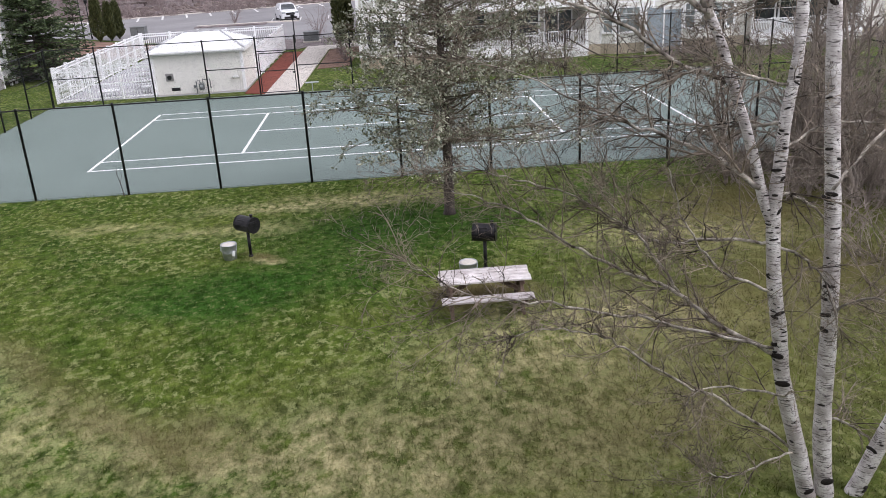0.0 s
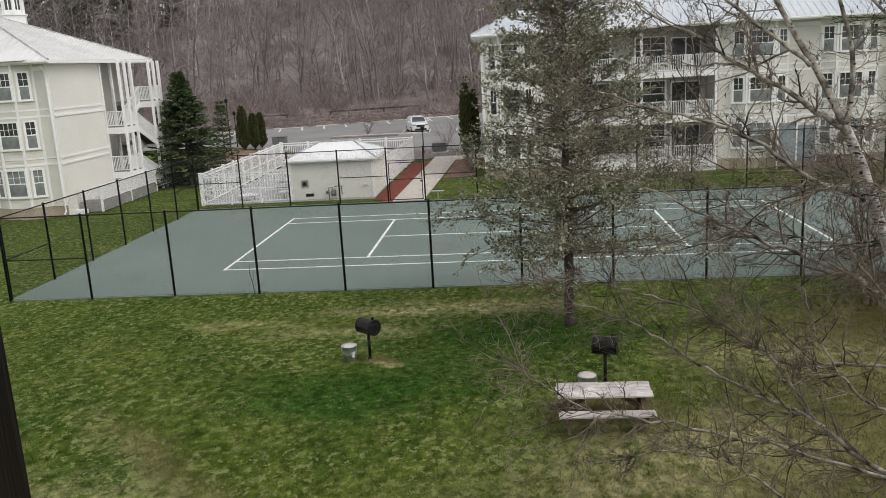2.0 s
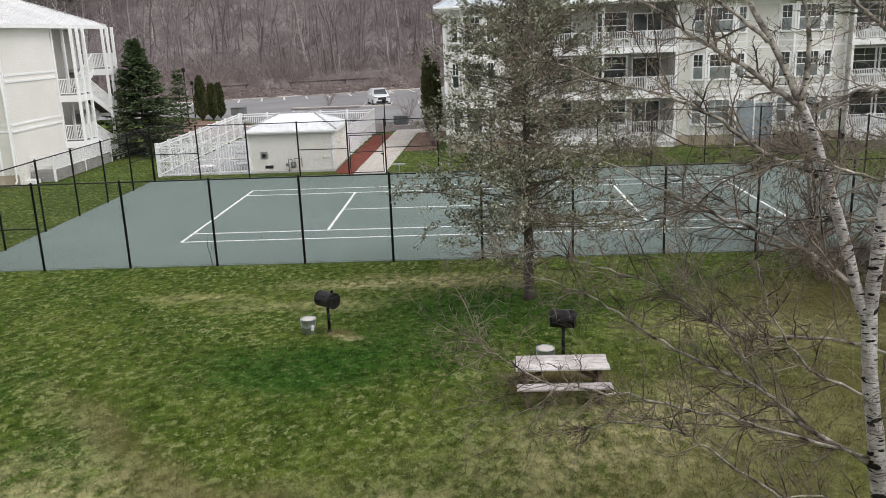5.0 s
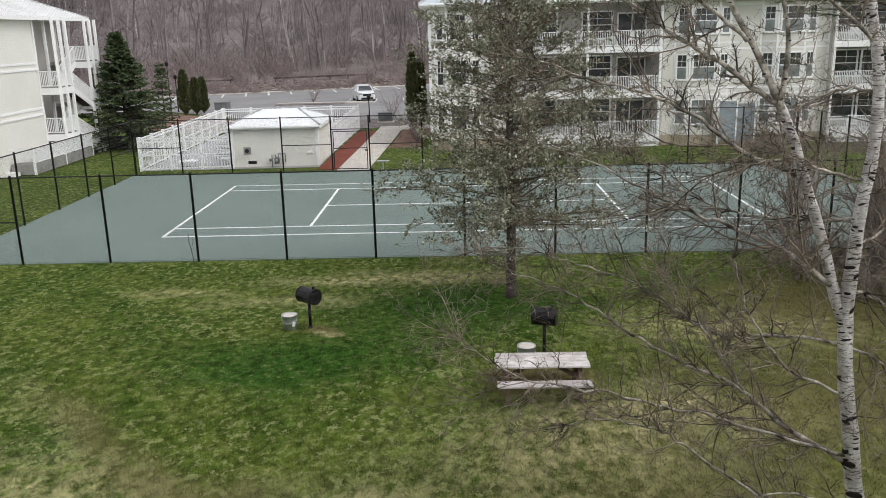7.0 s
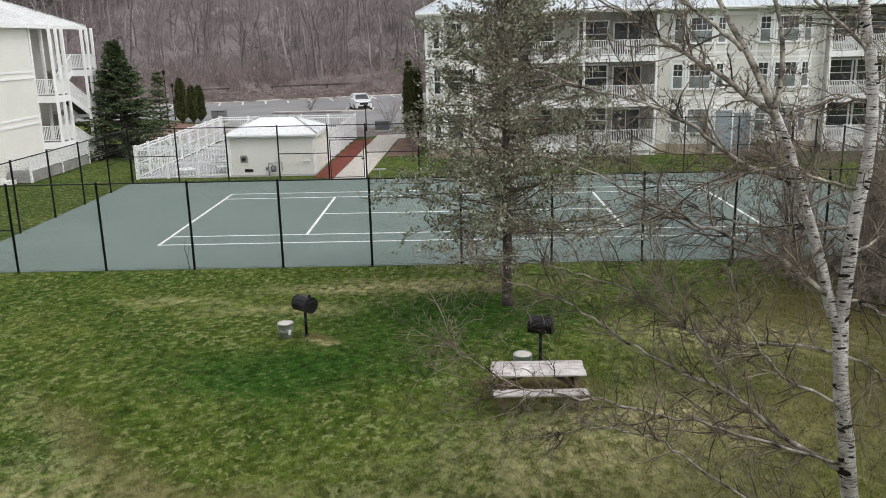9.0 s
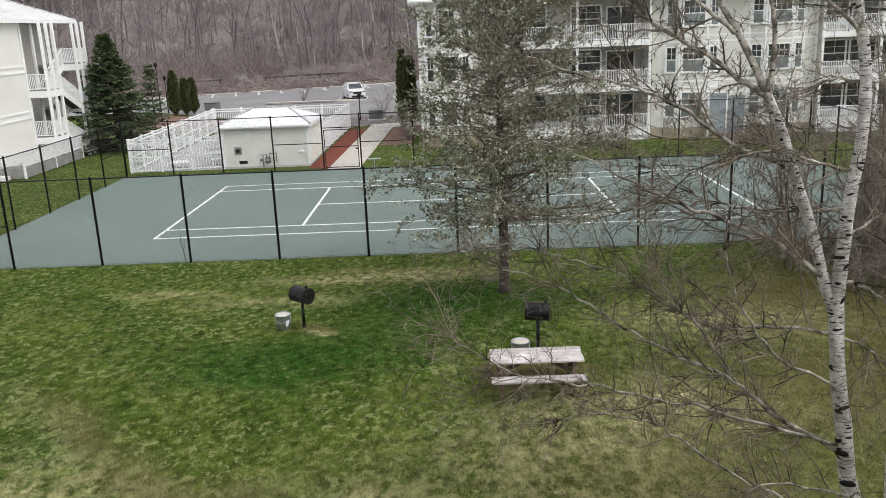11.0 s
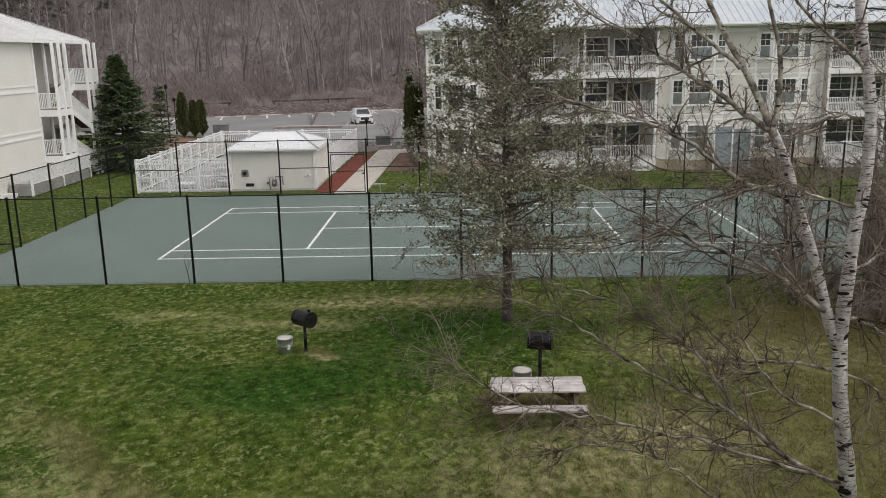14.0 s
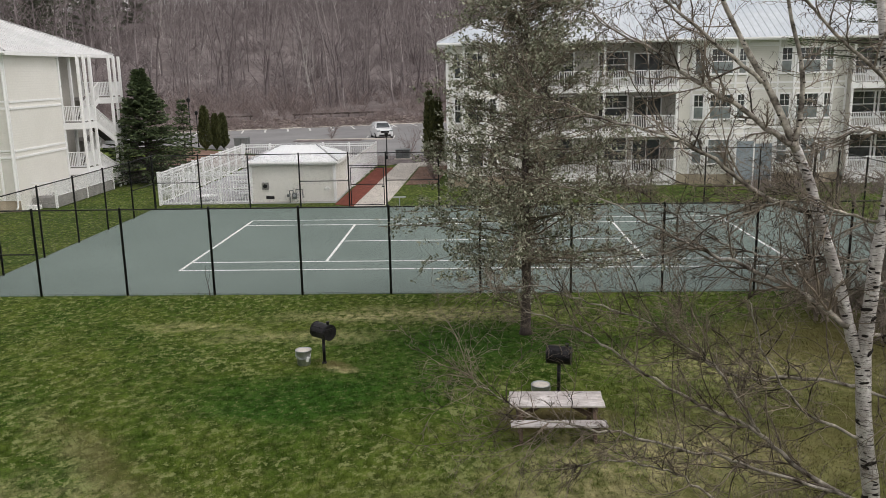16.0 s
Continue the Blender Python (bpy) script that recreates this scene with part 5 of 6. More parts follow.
def column_cedar(x, y, tall, wide, seed, label):
    g = np.random.default_rng(seed)
    z0 = float(ground_height(x, y))
    t = thing("arborvitae", x, y, z0, label, "tree", "clipped column evergreens")
    part("trunk", Build().tube([(x, y, z0 - 0.05), (x, y, z0 + tall * 0.9)], [0.08, 0.02], 8).mesh("trunk", BARK), t)
    n = 2600
    f = g.uniform(0, 1, n) ** 0.85
    prof = np.minimum(1, f * 7) * np.sqrt(np.clip(1 - f ** 2.3, 0, 1))
    w = g.uniform(0, 2 * math.pi, n)
    r = wide * prof * np.sqrt(g.uniform(0.3, 1, n)) * (1 + 0.12 * np.sin(w * 3 + f * 9))
    p = np.stack([x + r * np.cos(w), y + r * np.sin(w), z0 + 0.1 + f * tall], 1)
    d = np.stack([np.cos(w) * 0.5, np.sin(w) * 0.5, np.ones(n)], 1) + g.normal(0, 0.25, (n, 3))
    v, fc = leaves(p, d, 0.30, 0.07, g)
    part("crown", soup("crown", v, fc, CEDAR_LEAF), t, "dense upright sprays", kind="stuff")


column_cedar(-15.25, 51.0, 4.1, 0.55, 31, "tall clipped column of dark evergreen in a mulch bed")
column_cedar(-14.35, 51.6, 3.3, 0.45, 32, "clipped column of dark evergreen in a mulch bed")
column_cedar(-14.0, 52.9, 3.3, 0.44, 33, "clipped column of dark evergreen in a mulch bed")
column_cedar(7.95, 35.2, 5.6, 0.46, 34, "tall column of dark evergreen at the path's end")
column_cedar(8.55, 36.0, 5.0, 0.40, 35, "column of dark evergreen at the path's end")


# ---- the sparse evergreen on the lawn ----
def lawn_tree(x, y):
    rnd, g = random.Random(77), np.random.default_rng(77)
    z0 = float(ground_height(x, y))
    t = thing("evergreen_tree", x, y, z0, "sparse olive-green tree with brown twigs standing on the lawn", "tree")
    part("trunk", Build().tube([(x, y, z0 - 0.1), (x, y, z0 + 0.15), (x + 0.02, y, z0 + 1.5), (x - 0.03, y, z0 + 4), (x + 0.02, y, z0 + 7), (x - 0.02, y, z0 + 9.5), (x, y, z0 + 11.3)],
                               [0.22, 0.155, 0.135, 0.105, 0.07, 0.04, 0.012], 12).mesh("trunk", BARK, True), t, "rough grey-brown trunk")
    limbs, twigs, pts, dirs = [], [], [], []
    for i in range(270):
        f = (i + rnd.random()) / 270
        z = z0 + 1.75 + 9.2 * f
        reach = 3.8 * (1 - f) ** 0.68 * min(1, 0.8 + f * 4) + 0.35
        w = rnd.uniform(0, 2 * math.pi)
        ln = reach * rnd.uniform(0.55, 1.12)
        d = Vector((math.cos(w), math.sin(w), rnd.uniform(-0.12, 0.30) + 0.35 * f)).normalized()
        p = Vector((x, y, z))
        n = 5
        green = 0.85 if math.cos(w) < 0.25 else 0.62
        if z < z0 + 5.0 and math.cos(w) < 0.2:
            green = 1.2
        for k in range(n):
            d = (d + Vector((rnd.gauss(0, 0.13), rnd.gauss(0, 0.13), rnd.gauss(0.02, 0.10)))).normalized()
            q = p + d * ln / n
            r = (0.006 + 0.005 * ln) * (1 - k / n) + 0.0025
            limbs.append((*p, *q, r, r * 0.8))
            for _ in range(5 if math.cos(w) < 0.1 else 8):
                s = p.lerp(q, rnd.random())
                c = (d * 0.7 + Vector((rnd.gauss(0, 0.6), rnd.gauss(0, 0.6), rnd.gauss(0.1, 0.45)))).normalized()
                e = s + c * rnd.uniform(0.2, 0.75) * (0.5 + 0.5 * (1 - f))
                twigs.append((*s, *e, 0.0045, 0.002))
                if rnd.random() < green * (0.20 + 0.75 * ((k + 1) / n)):
                    for _ in range(rnd.randint(7, 17)):
                        pts.append(s.lerp(e, rnd.uniform(0.35, 1.05)) + Vector((rnd.gauss(0, 0.04), rnd.gauss(0, 0.04), rnd.gauss(0, 0.04))))
                        dirs.append(c + Vector((rnd.gauss(0, 0.7), rnd.gauss(0, 0.7), rnd.gauss(0, 0.7))))
                for _ in range(2):
                    a0 = s.lerp(e, rnd.random())
                    b0 = a0 + (c + Vector((rnd.gauss(0, 0.8), rnd.gauss(0, 0.8), rnd.gauss(0, 0.6)))).normalized() * rnd.uniform(0.1, 0.3)
                    twigs.append((*a0, *b0, 0.004, 0.002))
            p = q
    v, f = bars(limbs, 5)
    part("limbs", soup("limbs", v, f, TWIG), t, kind="stuff")
    v, f = bars(twigs, 3)
    part("twigs", soup("twigs", v, f, TWIG), t, kind="stuff")
    v, f = leaves(pts, dirs, 0.092, 0.027, g)
    part("foliage", soup("foliage", v, f, PINE_LEAF), t, "sparse olive leaves", kind="stuff")


lawn_tree(12.93, -8.5)

# ---- the birch clump ----
BIRCH_Y = -22.2
EYE = Vector((11.58, -30.87, 7.45))
birch = thing("birch_tree", 16.6, BIRCH_Y, 0.4, "leafless white birch clump with black scars and drooping twigs", "tree")
TRUNKS = [
    (0.120, 0.042, 0.0, [(16.58, 0.25), (16.36, 1.1), (16.05, 2.2), (15.96, 2.8), (15.83, 3.5), (15.75, 4.35), (15.77, 5.0), (15.79, 5.5), (15.86, 6.15), (15.83, 6.9), (15.67, 7.65), (15.5, 8.8), (15.4, 10.2)]),
    (0.070, 0.048, 0.02, [(15.78, 4.15), (15.61, 4.55), (15.39, 5.25), (15.2, 5.76), (15.03, 6.25), (14.86, 6.62)]),
    (0.044, 0.016, 0.02, [(14.88, 6.56), (14.62, 7.09), (14.27, 7.67), (13.95, 8.3), (13.6, 9.3)]),
    (0.034, 0.013, -0.02, [(14.86, 6.58), (14.9, 7.08), (14.86, 7.48), (14.7, 8.05), (14.6, 9.0)]),
    (0.125, 0.065, 0.02, [(16.80, 0.25), (16.64, 1.4), (16.56, 2.9), (16.46, 4.17), (16.32, 5.35), (16.2, 6.67), (16.1, 8.2), (16.15, 10.2)]),
    (0.120, 0.06, -0.03, [(17.1, 0.2), (17.42, 1.1), (17.9, 2.6), (18.3, 4.5), (18.6, 7.0), (18.7, 9.5)]),
]
BOUGHS = [
    (0.050, 0.06, [(14.85, 6.6), (14.33, 6.98), (13.78, 7.31), (13.33, 7.63), (12.5, 8.1)]),
    (0.042, -0.08, [(15.1, 5.87), (14.53, 6.14), (13.94, 6.55), (13.51, 6.75), (13.0, 6.9), (12.3, 7.15)]),
    (0.055, 0.10, [(15.55, 4.68), (15.14, 4.98), (14.88, 5.14), (14.18, 5.45), (13.8, 5.6), (13.24, 5.92), (12.4, 6.3)]),
    (0.030, -0.08, [(15.8, 3.4), (15.25, 3.65), (14.94, 3.98), (14.65, 4.45), (14.5, 5.0)]),
    (0.048, 0.084, [(15.95, 2.55), (15.2, 2.99), (14.68, 3.47), (14.18, 3.72), (13.56, 4.05), (12.95, 4.5), (12.5, 4.75), (12.1, 4.88)]),
    (0.030, -0.10, [(15.95, 2.62), (14.83, 2.98), (14.2, 3.19), (13.73, 3.28), (13.05, 3.48), (12.5, 3.56), (12.0, 3.75), (11.55, 4.1)]),
    (0.030, -0.12, [(16.3, 1.15), (15.29, 1.98), (14.85, 2.2), (14.16, 2.72), (13.74, 3.0), (13.2, 3.12), (12.7, 3.05)]),
    (0.030, 0.10, [(15.76, 4.0), (14.97, 4.11), (14.58, 4.08), (14.15, 4.24), (13.71, 4.58), (13.3, 4.8), (12.7, 5.0), (12.25, 5.15), (11.95, 5.1)]),
    (0.026, 0.00, [(14.69, 3.46), (14.26, 4.12), (14.0, 4.43), (13.74, 4.8)]),
    (0.030, 0.14, [(15.78, 5.38), (15.23, 5.39), (14.67, 5.45), (14.26, 5.56), (13.79, 5.82), (13.4, 6.1)]),
    (0.032, 0.05, [(15.78, 4.6), (16.15, 4.45), (16.6, 3.95), (16.9, 3.5)]),
    (0.028, -0.05, [(15.82, 3.95), (16.2, 3.75), (16.5, 3.35), (16.7, 2.8)]),
    (0.026, 0.07, [(15.84, 6.71), (15.53, 6.77), (15.12, 6.62), (14.9, 6.3)]),
    (0.024, -0.06, [(15.8, 5.83), (15.37, 5.92), (15.05, 6.07), (14.6, 6.0)]),
    (0.024, 0.12, [(15.76, 5.1), (16.3, 5.35), (16.9, 5.3), (17.6, 5.0)]),
    (0.034, 0.03, [(14.5, 7.25), (13.9, 7.75), (13.3, 8.2), (12.6, 8.5)]),
    (0.030, -0.04, [(15.75, 7.2), (15.2, 7.7), (14.8, 8.1), (14.2, 8.3)]),
    (0.034, 0.10, [(16.4, 4.6), (16.9, 5.2), (17.5, 5.9), (18.2, 6.3)]),
    (0.030, -0.10, [(16.55, 3.0), (17.0, 3.2), (17.6, 3.0), (18.3, 2.6)]),
    (0.026, -0.06, [(16.25, 1.9), (15.75, 2.05), (15.2, 2.15), (14.9, 2.05)]),
    (0.022, -0.10, [(16.36, 1.15), (15.9, 0.98), (15.45, 0.80), (15.2, 0.92)]),
    (0.028, 0.08, [(16.6, 1.6), (17.0, 1.45), (17.4, 1.1), (17.7, 0.9)]),
]


def deeper(pts, k):
    """Bends a flat run of (x, z) away from or towards the house, keeping its line of sight."""
    out = []
    for i, (x, z) in enumerate(pts):
        p = Vector((x, BIRCH_Y, z))
        out.append(EYE + (p - EYE) * (1 + k * i / (len(pts) - 1)))
    return out


def smooth_run(pts, cuts=4):
    """Rounded run through the points."""
    out = []
    for i in range(len(pts) - 1):
        p0, p1, p2, p3 = pts[max(i - 1, 0)], pts[i], pts[i + 1], pts[min(i + 2, len(pts) - 1)]
        for c in range(cuts):
            t = c / cuts
            out.append(0.5 * ((2 * p1) + (p2 - p0) * t + (2 * p0 - 5 * p1 + 4 * p2 - p3) * t * t + (3 * p1 - p0 - 3 * p2 + p3) * t ** 3))
    out.append(pts[-1])
    return out


brnd = random.Random(5)
twig_out = [[], [], []]
tips = []
TWIG_SPEC = [(9, 0.16, 1, 0.52, 44, 0.010), (5, 0.20, 1, 0.48, 48, 0.015), (3, 0.30, 0, 0, 0, 0.0)]
scar_mesh = Build().lathe(0, 0, [(0.01, -0.03), (0.75, -0.015), (1.0, 0.0), (0.75, 0.015), (0.01, 0.03)], 10).mesh("scar", SCAR, True)
for r0, r1, k, pts in TRUNKS:
    run = smooth_run(deeper(pts, k))
    n = len(run)
    radii = [(r0 + (r1 - r0) * (i / (n - 1)) ** 0.7) * (1 + 0.05 * math.sin(i * 2.1)) for i in range(n)]
    # Thin upper stems take the limb bark: their backlit dark is in its colour.
    trunk = part("trunk", Build().tube(run, radii, 14).mesh("trunk", BIRCH if r0 > 0.06 else LIMB_BARK, True), birch, "white peeling bark with black scars" if r0 > 0.06 else "upper stem, its colour darkened as if backlit")
    for i in range(1, n - 2):
        for _ in range(brnd.choice((1, 1, 2, 3))):
            side = (EYE - run[i]).normalized()
            side = Matrix.Rotation(brnd.uniform(-1.1, 1.1), 3, "Z") @ side
            side.z = 0
            side.normalize()
            m = Matrix.Translation(run[i].lerp(run[i + 1], brnd.random()) + side * radii[i] * 0.93) @ side.to_track_quat("Z", "Y").to_matrix().to_4x4() @ Matrix.Rotation(brnd.gauss(0, 0.25), 4, "Z")
            s = brnd.choice((0.22, 0.3, 0.4, 0.5, 0.7)) * brnd.uniform(0.8, 1.15) * radii[i]
            part("scar", scar_mesh, trunk, m=m @ Matrix.Diagonal((s * brnd.uniform(0.8, 1.3), s * brnd.uniform(0.18, 0.6), 0.45, 1)))
    for i in range(2, n):
        if run[i].z > 2.0:
            if brnd.random() < 0.5:
                w = brnd.uniform(0, 2 * math.pi)
                wander(brnd, run[i], (math.cos(w), math.sin(w), brnd.uniform(-0.1, 0.6)), brnd.uniform(0.4, 1.2), 0.007, 0, twig_out, TWIG_SPEC)
for r0, k, pts in BOUGHS:
    run = smooth_run(deeper(pts, k), 5)
    n = len(run)
    run = [p + Vector((brnd.gauss(0, 0.012), brnd.gauss(0, 0.012), brnd.gauss(0, 0.012))) for p in run]
    radii = [r0 * 0.56 * (1 - i / (n - 1)) ** 0.8 + 0.0035 for i in range(n)]
    part("limb", Build().tube(run, radii, 8).mesh("limb", LIMB_BARK, True), birch, "pale limb with grey patches, shaded undersides mixed into the colour")
    for i in range(2, n):
        d = (run[i] - run[i - 1]).normalized()
        for _ in range(brnd.choice((0, 1, 1, 2, 2))):
            side = d.cross(Vector((brnd.gauss(0, 1), brnd.gauss(0, 1), brnd.gauss(0, 1)))).normalized()
            a0 = radians(brnd.uniform(25, 65))
            wander(brnd, run[i], d * math.cos(a0) + side * math.sin(a0), brnd.choice((0.4, 0.8, 1.2, 1.6)) * brnd.uniform(0.8, 1.25) * (1 - 0.25 * i / n), radii[i] * 0.36 + 0.0036, 0, twig_out, TWIG_SPEC)
    for _ in range(3):
        d = (run[-1] - run[-3]).normalized()
        d += Vector((brnd.gauss(0, 0.35), brnd.gauss(0, 0.4), brnd.gauss(0, 0.3)))
        wander(brnd, run[-1], d, brnd.uniform(0.4, 1.1), 0.0072, 0, twig_out, TWIG_SPEC)
v, f = bars(twig_out[0], 5)
part("branchlets", soup("branchlets", v, f, BIRCH_TWIG, True), birch, kind="stuff")
v, f = bars(twig_out[1] + twig_out[2], 3)
part("twigs", soup("twigs", v, f, BIRCH_TWIG), birch, "fine brown twigs", kind="stuff")
catkins = []
for row in twig_out[2]:
    if row[5] > 5.6 and brnd.random() < 0.04:
        p = Vector(row[3:6])
        catkins.append((*p, *(p + Vector((brnd.gauss(0, 0.012), brnd.gauss(0, 0.012), -brnd.uniform(0.025, 0.05)))), 0.005, 0.003))
v, f = bars(catkins, 5)
part("catkins", soup("catkins", v, f, BARK), birch, "small dark hanging catkins", kind="stuff")

# ---- thicket east of the lawn ----
THICKET = surface("grey_brown_thicket_wood", (0.20, 0.165, 0.138), (0.36, 0.31, 0.265), 1.5, 0.9, grain=20, grain_depth=0.25, bump=0)
THICKET_SPEC = [(7, 0.10, 3, 0.36, 45, 0.10), (4, 0.20, 3, 0.45, 45, 0.05), (3, 0.22, 0, 0, 0, 0.02)]
trnd = random.Random(9)
for k in range(30):
    x, y = trnd.uniform(23.2, 33), trnd.uniform(-15.0, -5.2)
    if k < 4:
        x, y = (22.9, 24.2, 23.6, 25.5)[k], (-9.5, -6.3, -13.0, -10.5)[k]
    elif k > 20:
        x, y = trnd.uniform(21.6, 27.0), trnd.uniform(-7.5, -4.6)
    z = float(ground_height(x, y))
    tree = thing("bare_tree", x, y, z, "slender leafless grey-brown tree in the thicket", "tree", "thicket trees")
    out = [[], [], []]
    for _ in range(trnd.choice((1, 2, 2))):
        wander(trnd, (x + trnd.gauss(0, 0.15), y + trnd.gauss(0, 0.15), z - 0.1), (trnd.gauss(0, 0.16), trnd.gauss(0, 0.16), 1), trnd.uniform(4.5, 8.5), trnd.uniform(0.05, 0.09), 0, out, THICKET_SPEC)
    v, f = bars(out[0], 7)
    part("trunk", soup("trunk", v, f, THICKET, True), tree)
    v, f = bars(out[1] + out[2], 3)
    part("twigs", soup("twigs", v, f, THICKET), tree, kind="stuff")
spots = np.array([(trnd.uniform(21.5, 34), trnd.uniform(-16, -4.6), 0, trnd.uniform(0.45, 1.0)) for _ in range(90)] + [(trnd.uniform(22.0, 28), trnd.uniform(-8, -4.6), 0, trnd.uniform(0.5, 0.9)) for _ in range(35)])
spots[:, 2] = ground_height(spots[:, 0], spots[:, 1])
big, small = scatter(brush, spots, rng)
tagged(new("thicket_brush", joined("thicket_brush", [spikes(big), spikes(small)], THICKET)), "tangled leafless brush under the thicket", "brush", kind="stuff")
spots = np.array([(trnd.uniform(28.0, 46), trnd.uniform(17.5, 21.2), -0.05, trnd.uniform(0.4, 0.9)) for _ in range(45)])
big, small = scatter(brush, spots, rng)
tagged(new("foundation_brush", joined("foundation_brush", [spikes(big), spikes(small)], BRUSH)), "leafless reddish shrubs before the apartment wall", "brush", kind="stuff")


def bare_shrub(x, y, tall, seed, label, base_z=None):
    r = random.Random(seed)
    z = float(ground_height(x, y)) if base_z is None else base_z
    t = thing("bare_shrub", x, y, z, label, "shrub")
    out = [[], [], []]
    for _ in range(7):
        w = r.uniform(0, 2 * math.pi)
        wander(r, (x, y, z - 0.05), (math.cos(w) * 0.5, math.sin(w) * 0.5, 1), tall * r.uniform(0.7, 1), 0.03, 0, out, [(4, 0.12, 2, 0.5, 40, 0.0), (3, 0.2, 2, 0.5, 45, 0.0), (2, 0.2, 0, 0, 0, 0)])
    v, f = bars(out[0], 5)
    part("stems", soup("stems", v, f, BRUSH), t, kind="stuff")
    v, f = bars(out[1] + out[2], 3)
    part("twigs", soup("twigs", v, f, BRUSH), t, kind="stuff")


bare_shrub(8.2, 30.5, 1.9, 1, "leafless reddish shrub in the mulch bed")
bare_shrub(8.6, 27.0, 1.4, 2, "low leafless shrub in the mulch bed")
bare_shrub(5.6, 44.0, 3.6, 3, "spreading leafless shrub by the car park")
bare_shrub(-4.6, 62.2, 3.0, 4, "young leafless tree on the grass island", 0.1)

# ---- grass ----
GR = np.random.default_rng(21)
count = 290000
gy_ = -3.5 - 21.5 * GR.uniform(0, 1, count) ** 0.85
gx_ = GR.uniform(-5, 27, count)
keep = np.abs(gx_ - 11.5) < (gy_ + 31.5) * 0.72 + 1
gx_, gy_ = gx_[keep], gy_[keep]
clump = np.sin(gx_ * 3.1 + np.sin(gy_ * 2.3) * 2) * np.sin(gy_ * 3.7 + np.sin(gx_ * 1.9) * 2)
tall = (0.028 + 0.032 * GR.uniform(0, 1, len(gx_))) * (1 + 0.35 * clump) * (1 + 1.6 * np.clip((gy_ + 3.8) / 0.3, 0, 1))
w = GR.uniform(0, 2 * math.pi, len(gx_))
root = np.stack([gx_, gy_, ground_height(gx_, gy_) - 0.005], 1)
lean = np.stack([GR.normal(0, 0.6, len(gx_)), GR.normal(0, 0.6, len(gx_)), np.ones(len(gx_))], 1) * tall[:, None]
half = np.stack([np.cos(w), np.sin(w), np.zeros(len(gx_))], 1) * 0.0085
gv = np.stack([root - half, root + half, root + lean], 1).reshape(-1, 3)
tagged(new("grass", soup("grass", gv, np.arange(len(gv)).reshape(-1, 3), BLADES)), "short patchy spring grass", "grass", kind="stuff")


# ---- things on the lawn ----
def barrel_grill(x, y, turn, label):
    z = float(ground_height(x, y))
    g = thing("barrel_grill", x, y, z, label, "grill", "park grills")
    m = pose(x, y, z, 0, 0, turn)
    h, r, half = 0.86, 0.20, 0.25
    part("post", Build().tube([m @ Vector((0, 0, -0.1)), m @ Vector((0, 0, h - r + 0.02))], [0.04, 0.04], 10).mesh("post", GRILL_IRON, True), g)
    part("foot_collar", Build().tube([m @ Vector((0, 0, -0.02)), m @ Vector((0, 0, 0.05))], [0.07, 0.055], 12).mesh("foot_collar", GRILL_IRON, True), g)
    shell = Build()
    for sgn in (1,):
        pts = [m @ Vector((-half, 0, h)), m @ Vector((-half + 0.03, 0, h)), m @ Vector((half - 0.03, 0, h)), m @ Vector((half, 0, h))]
        shell.tube(pts, [r - 0.012, r, r, r - 0.012], 24)
    body = part("barrel", shell.mesh("barrel", GRILL_IRON, False), g, "soot-black horizontal barrel")
    part("lid_seam", Build().box(-half - 0.004, half + 0.004, -r - 0.006, r + 0.006, h + 0.005, h + 0.03, m).mesh("lid_seam", GRILL_IRON, bevel=0.004), body)
    for e in (-half - 0.006, half + 0.006):
        part("end_rim", Build().tube([m @ Vector((e - 0.006, 0, h)), m @ Vector((e + 0.006, 0, h))], [r * 1.03, r * 1.03], 24).mesh("end_rim", GRILL_IRON), body)
    part("chimney", Build().tube([m @ Vector((half - 0.08, 0.02, h + r - 0.02)), m @ Vector((half - 0.08, 0.02, h + r + 0.07))], [0.035, 0.04], 12).mesh("chimney", GRILL_IRON), body)
    part("lid_handle", Build().tube([m @ Vector(p) for p in ((-0.14, -r * 0.75, h + r * 0.62), (-0.12, -r * 0.98, h + r * 0.8), (0.08, -r * 0.98, h + r * 0.8), (0.10, -r * 0.75, h + r * 0.62))], [0.011] * 4, 8).mesh("lid_handle", GRILL_IRON), body)
    part("shelf", Build().box(half, half + 0.03, -0.16, 0.12, h + 0.06, h + 0.11, m).mesh("shelf", GRILL_IRON, bevel=0.008), body)
    return g


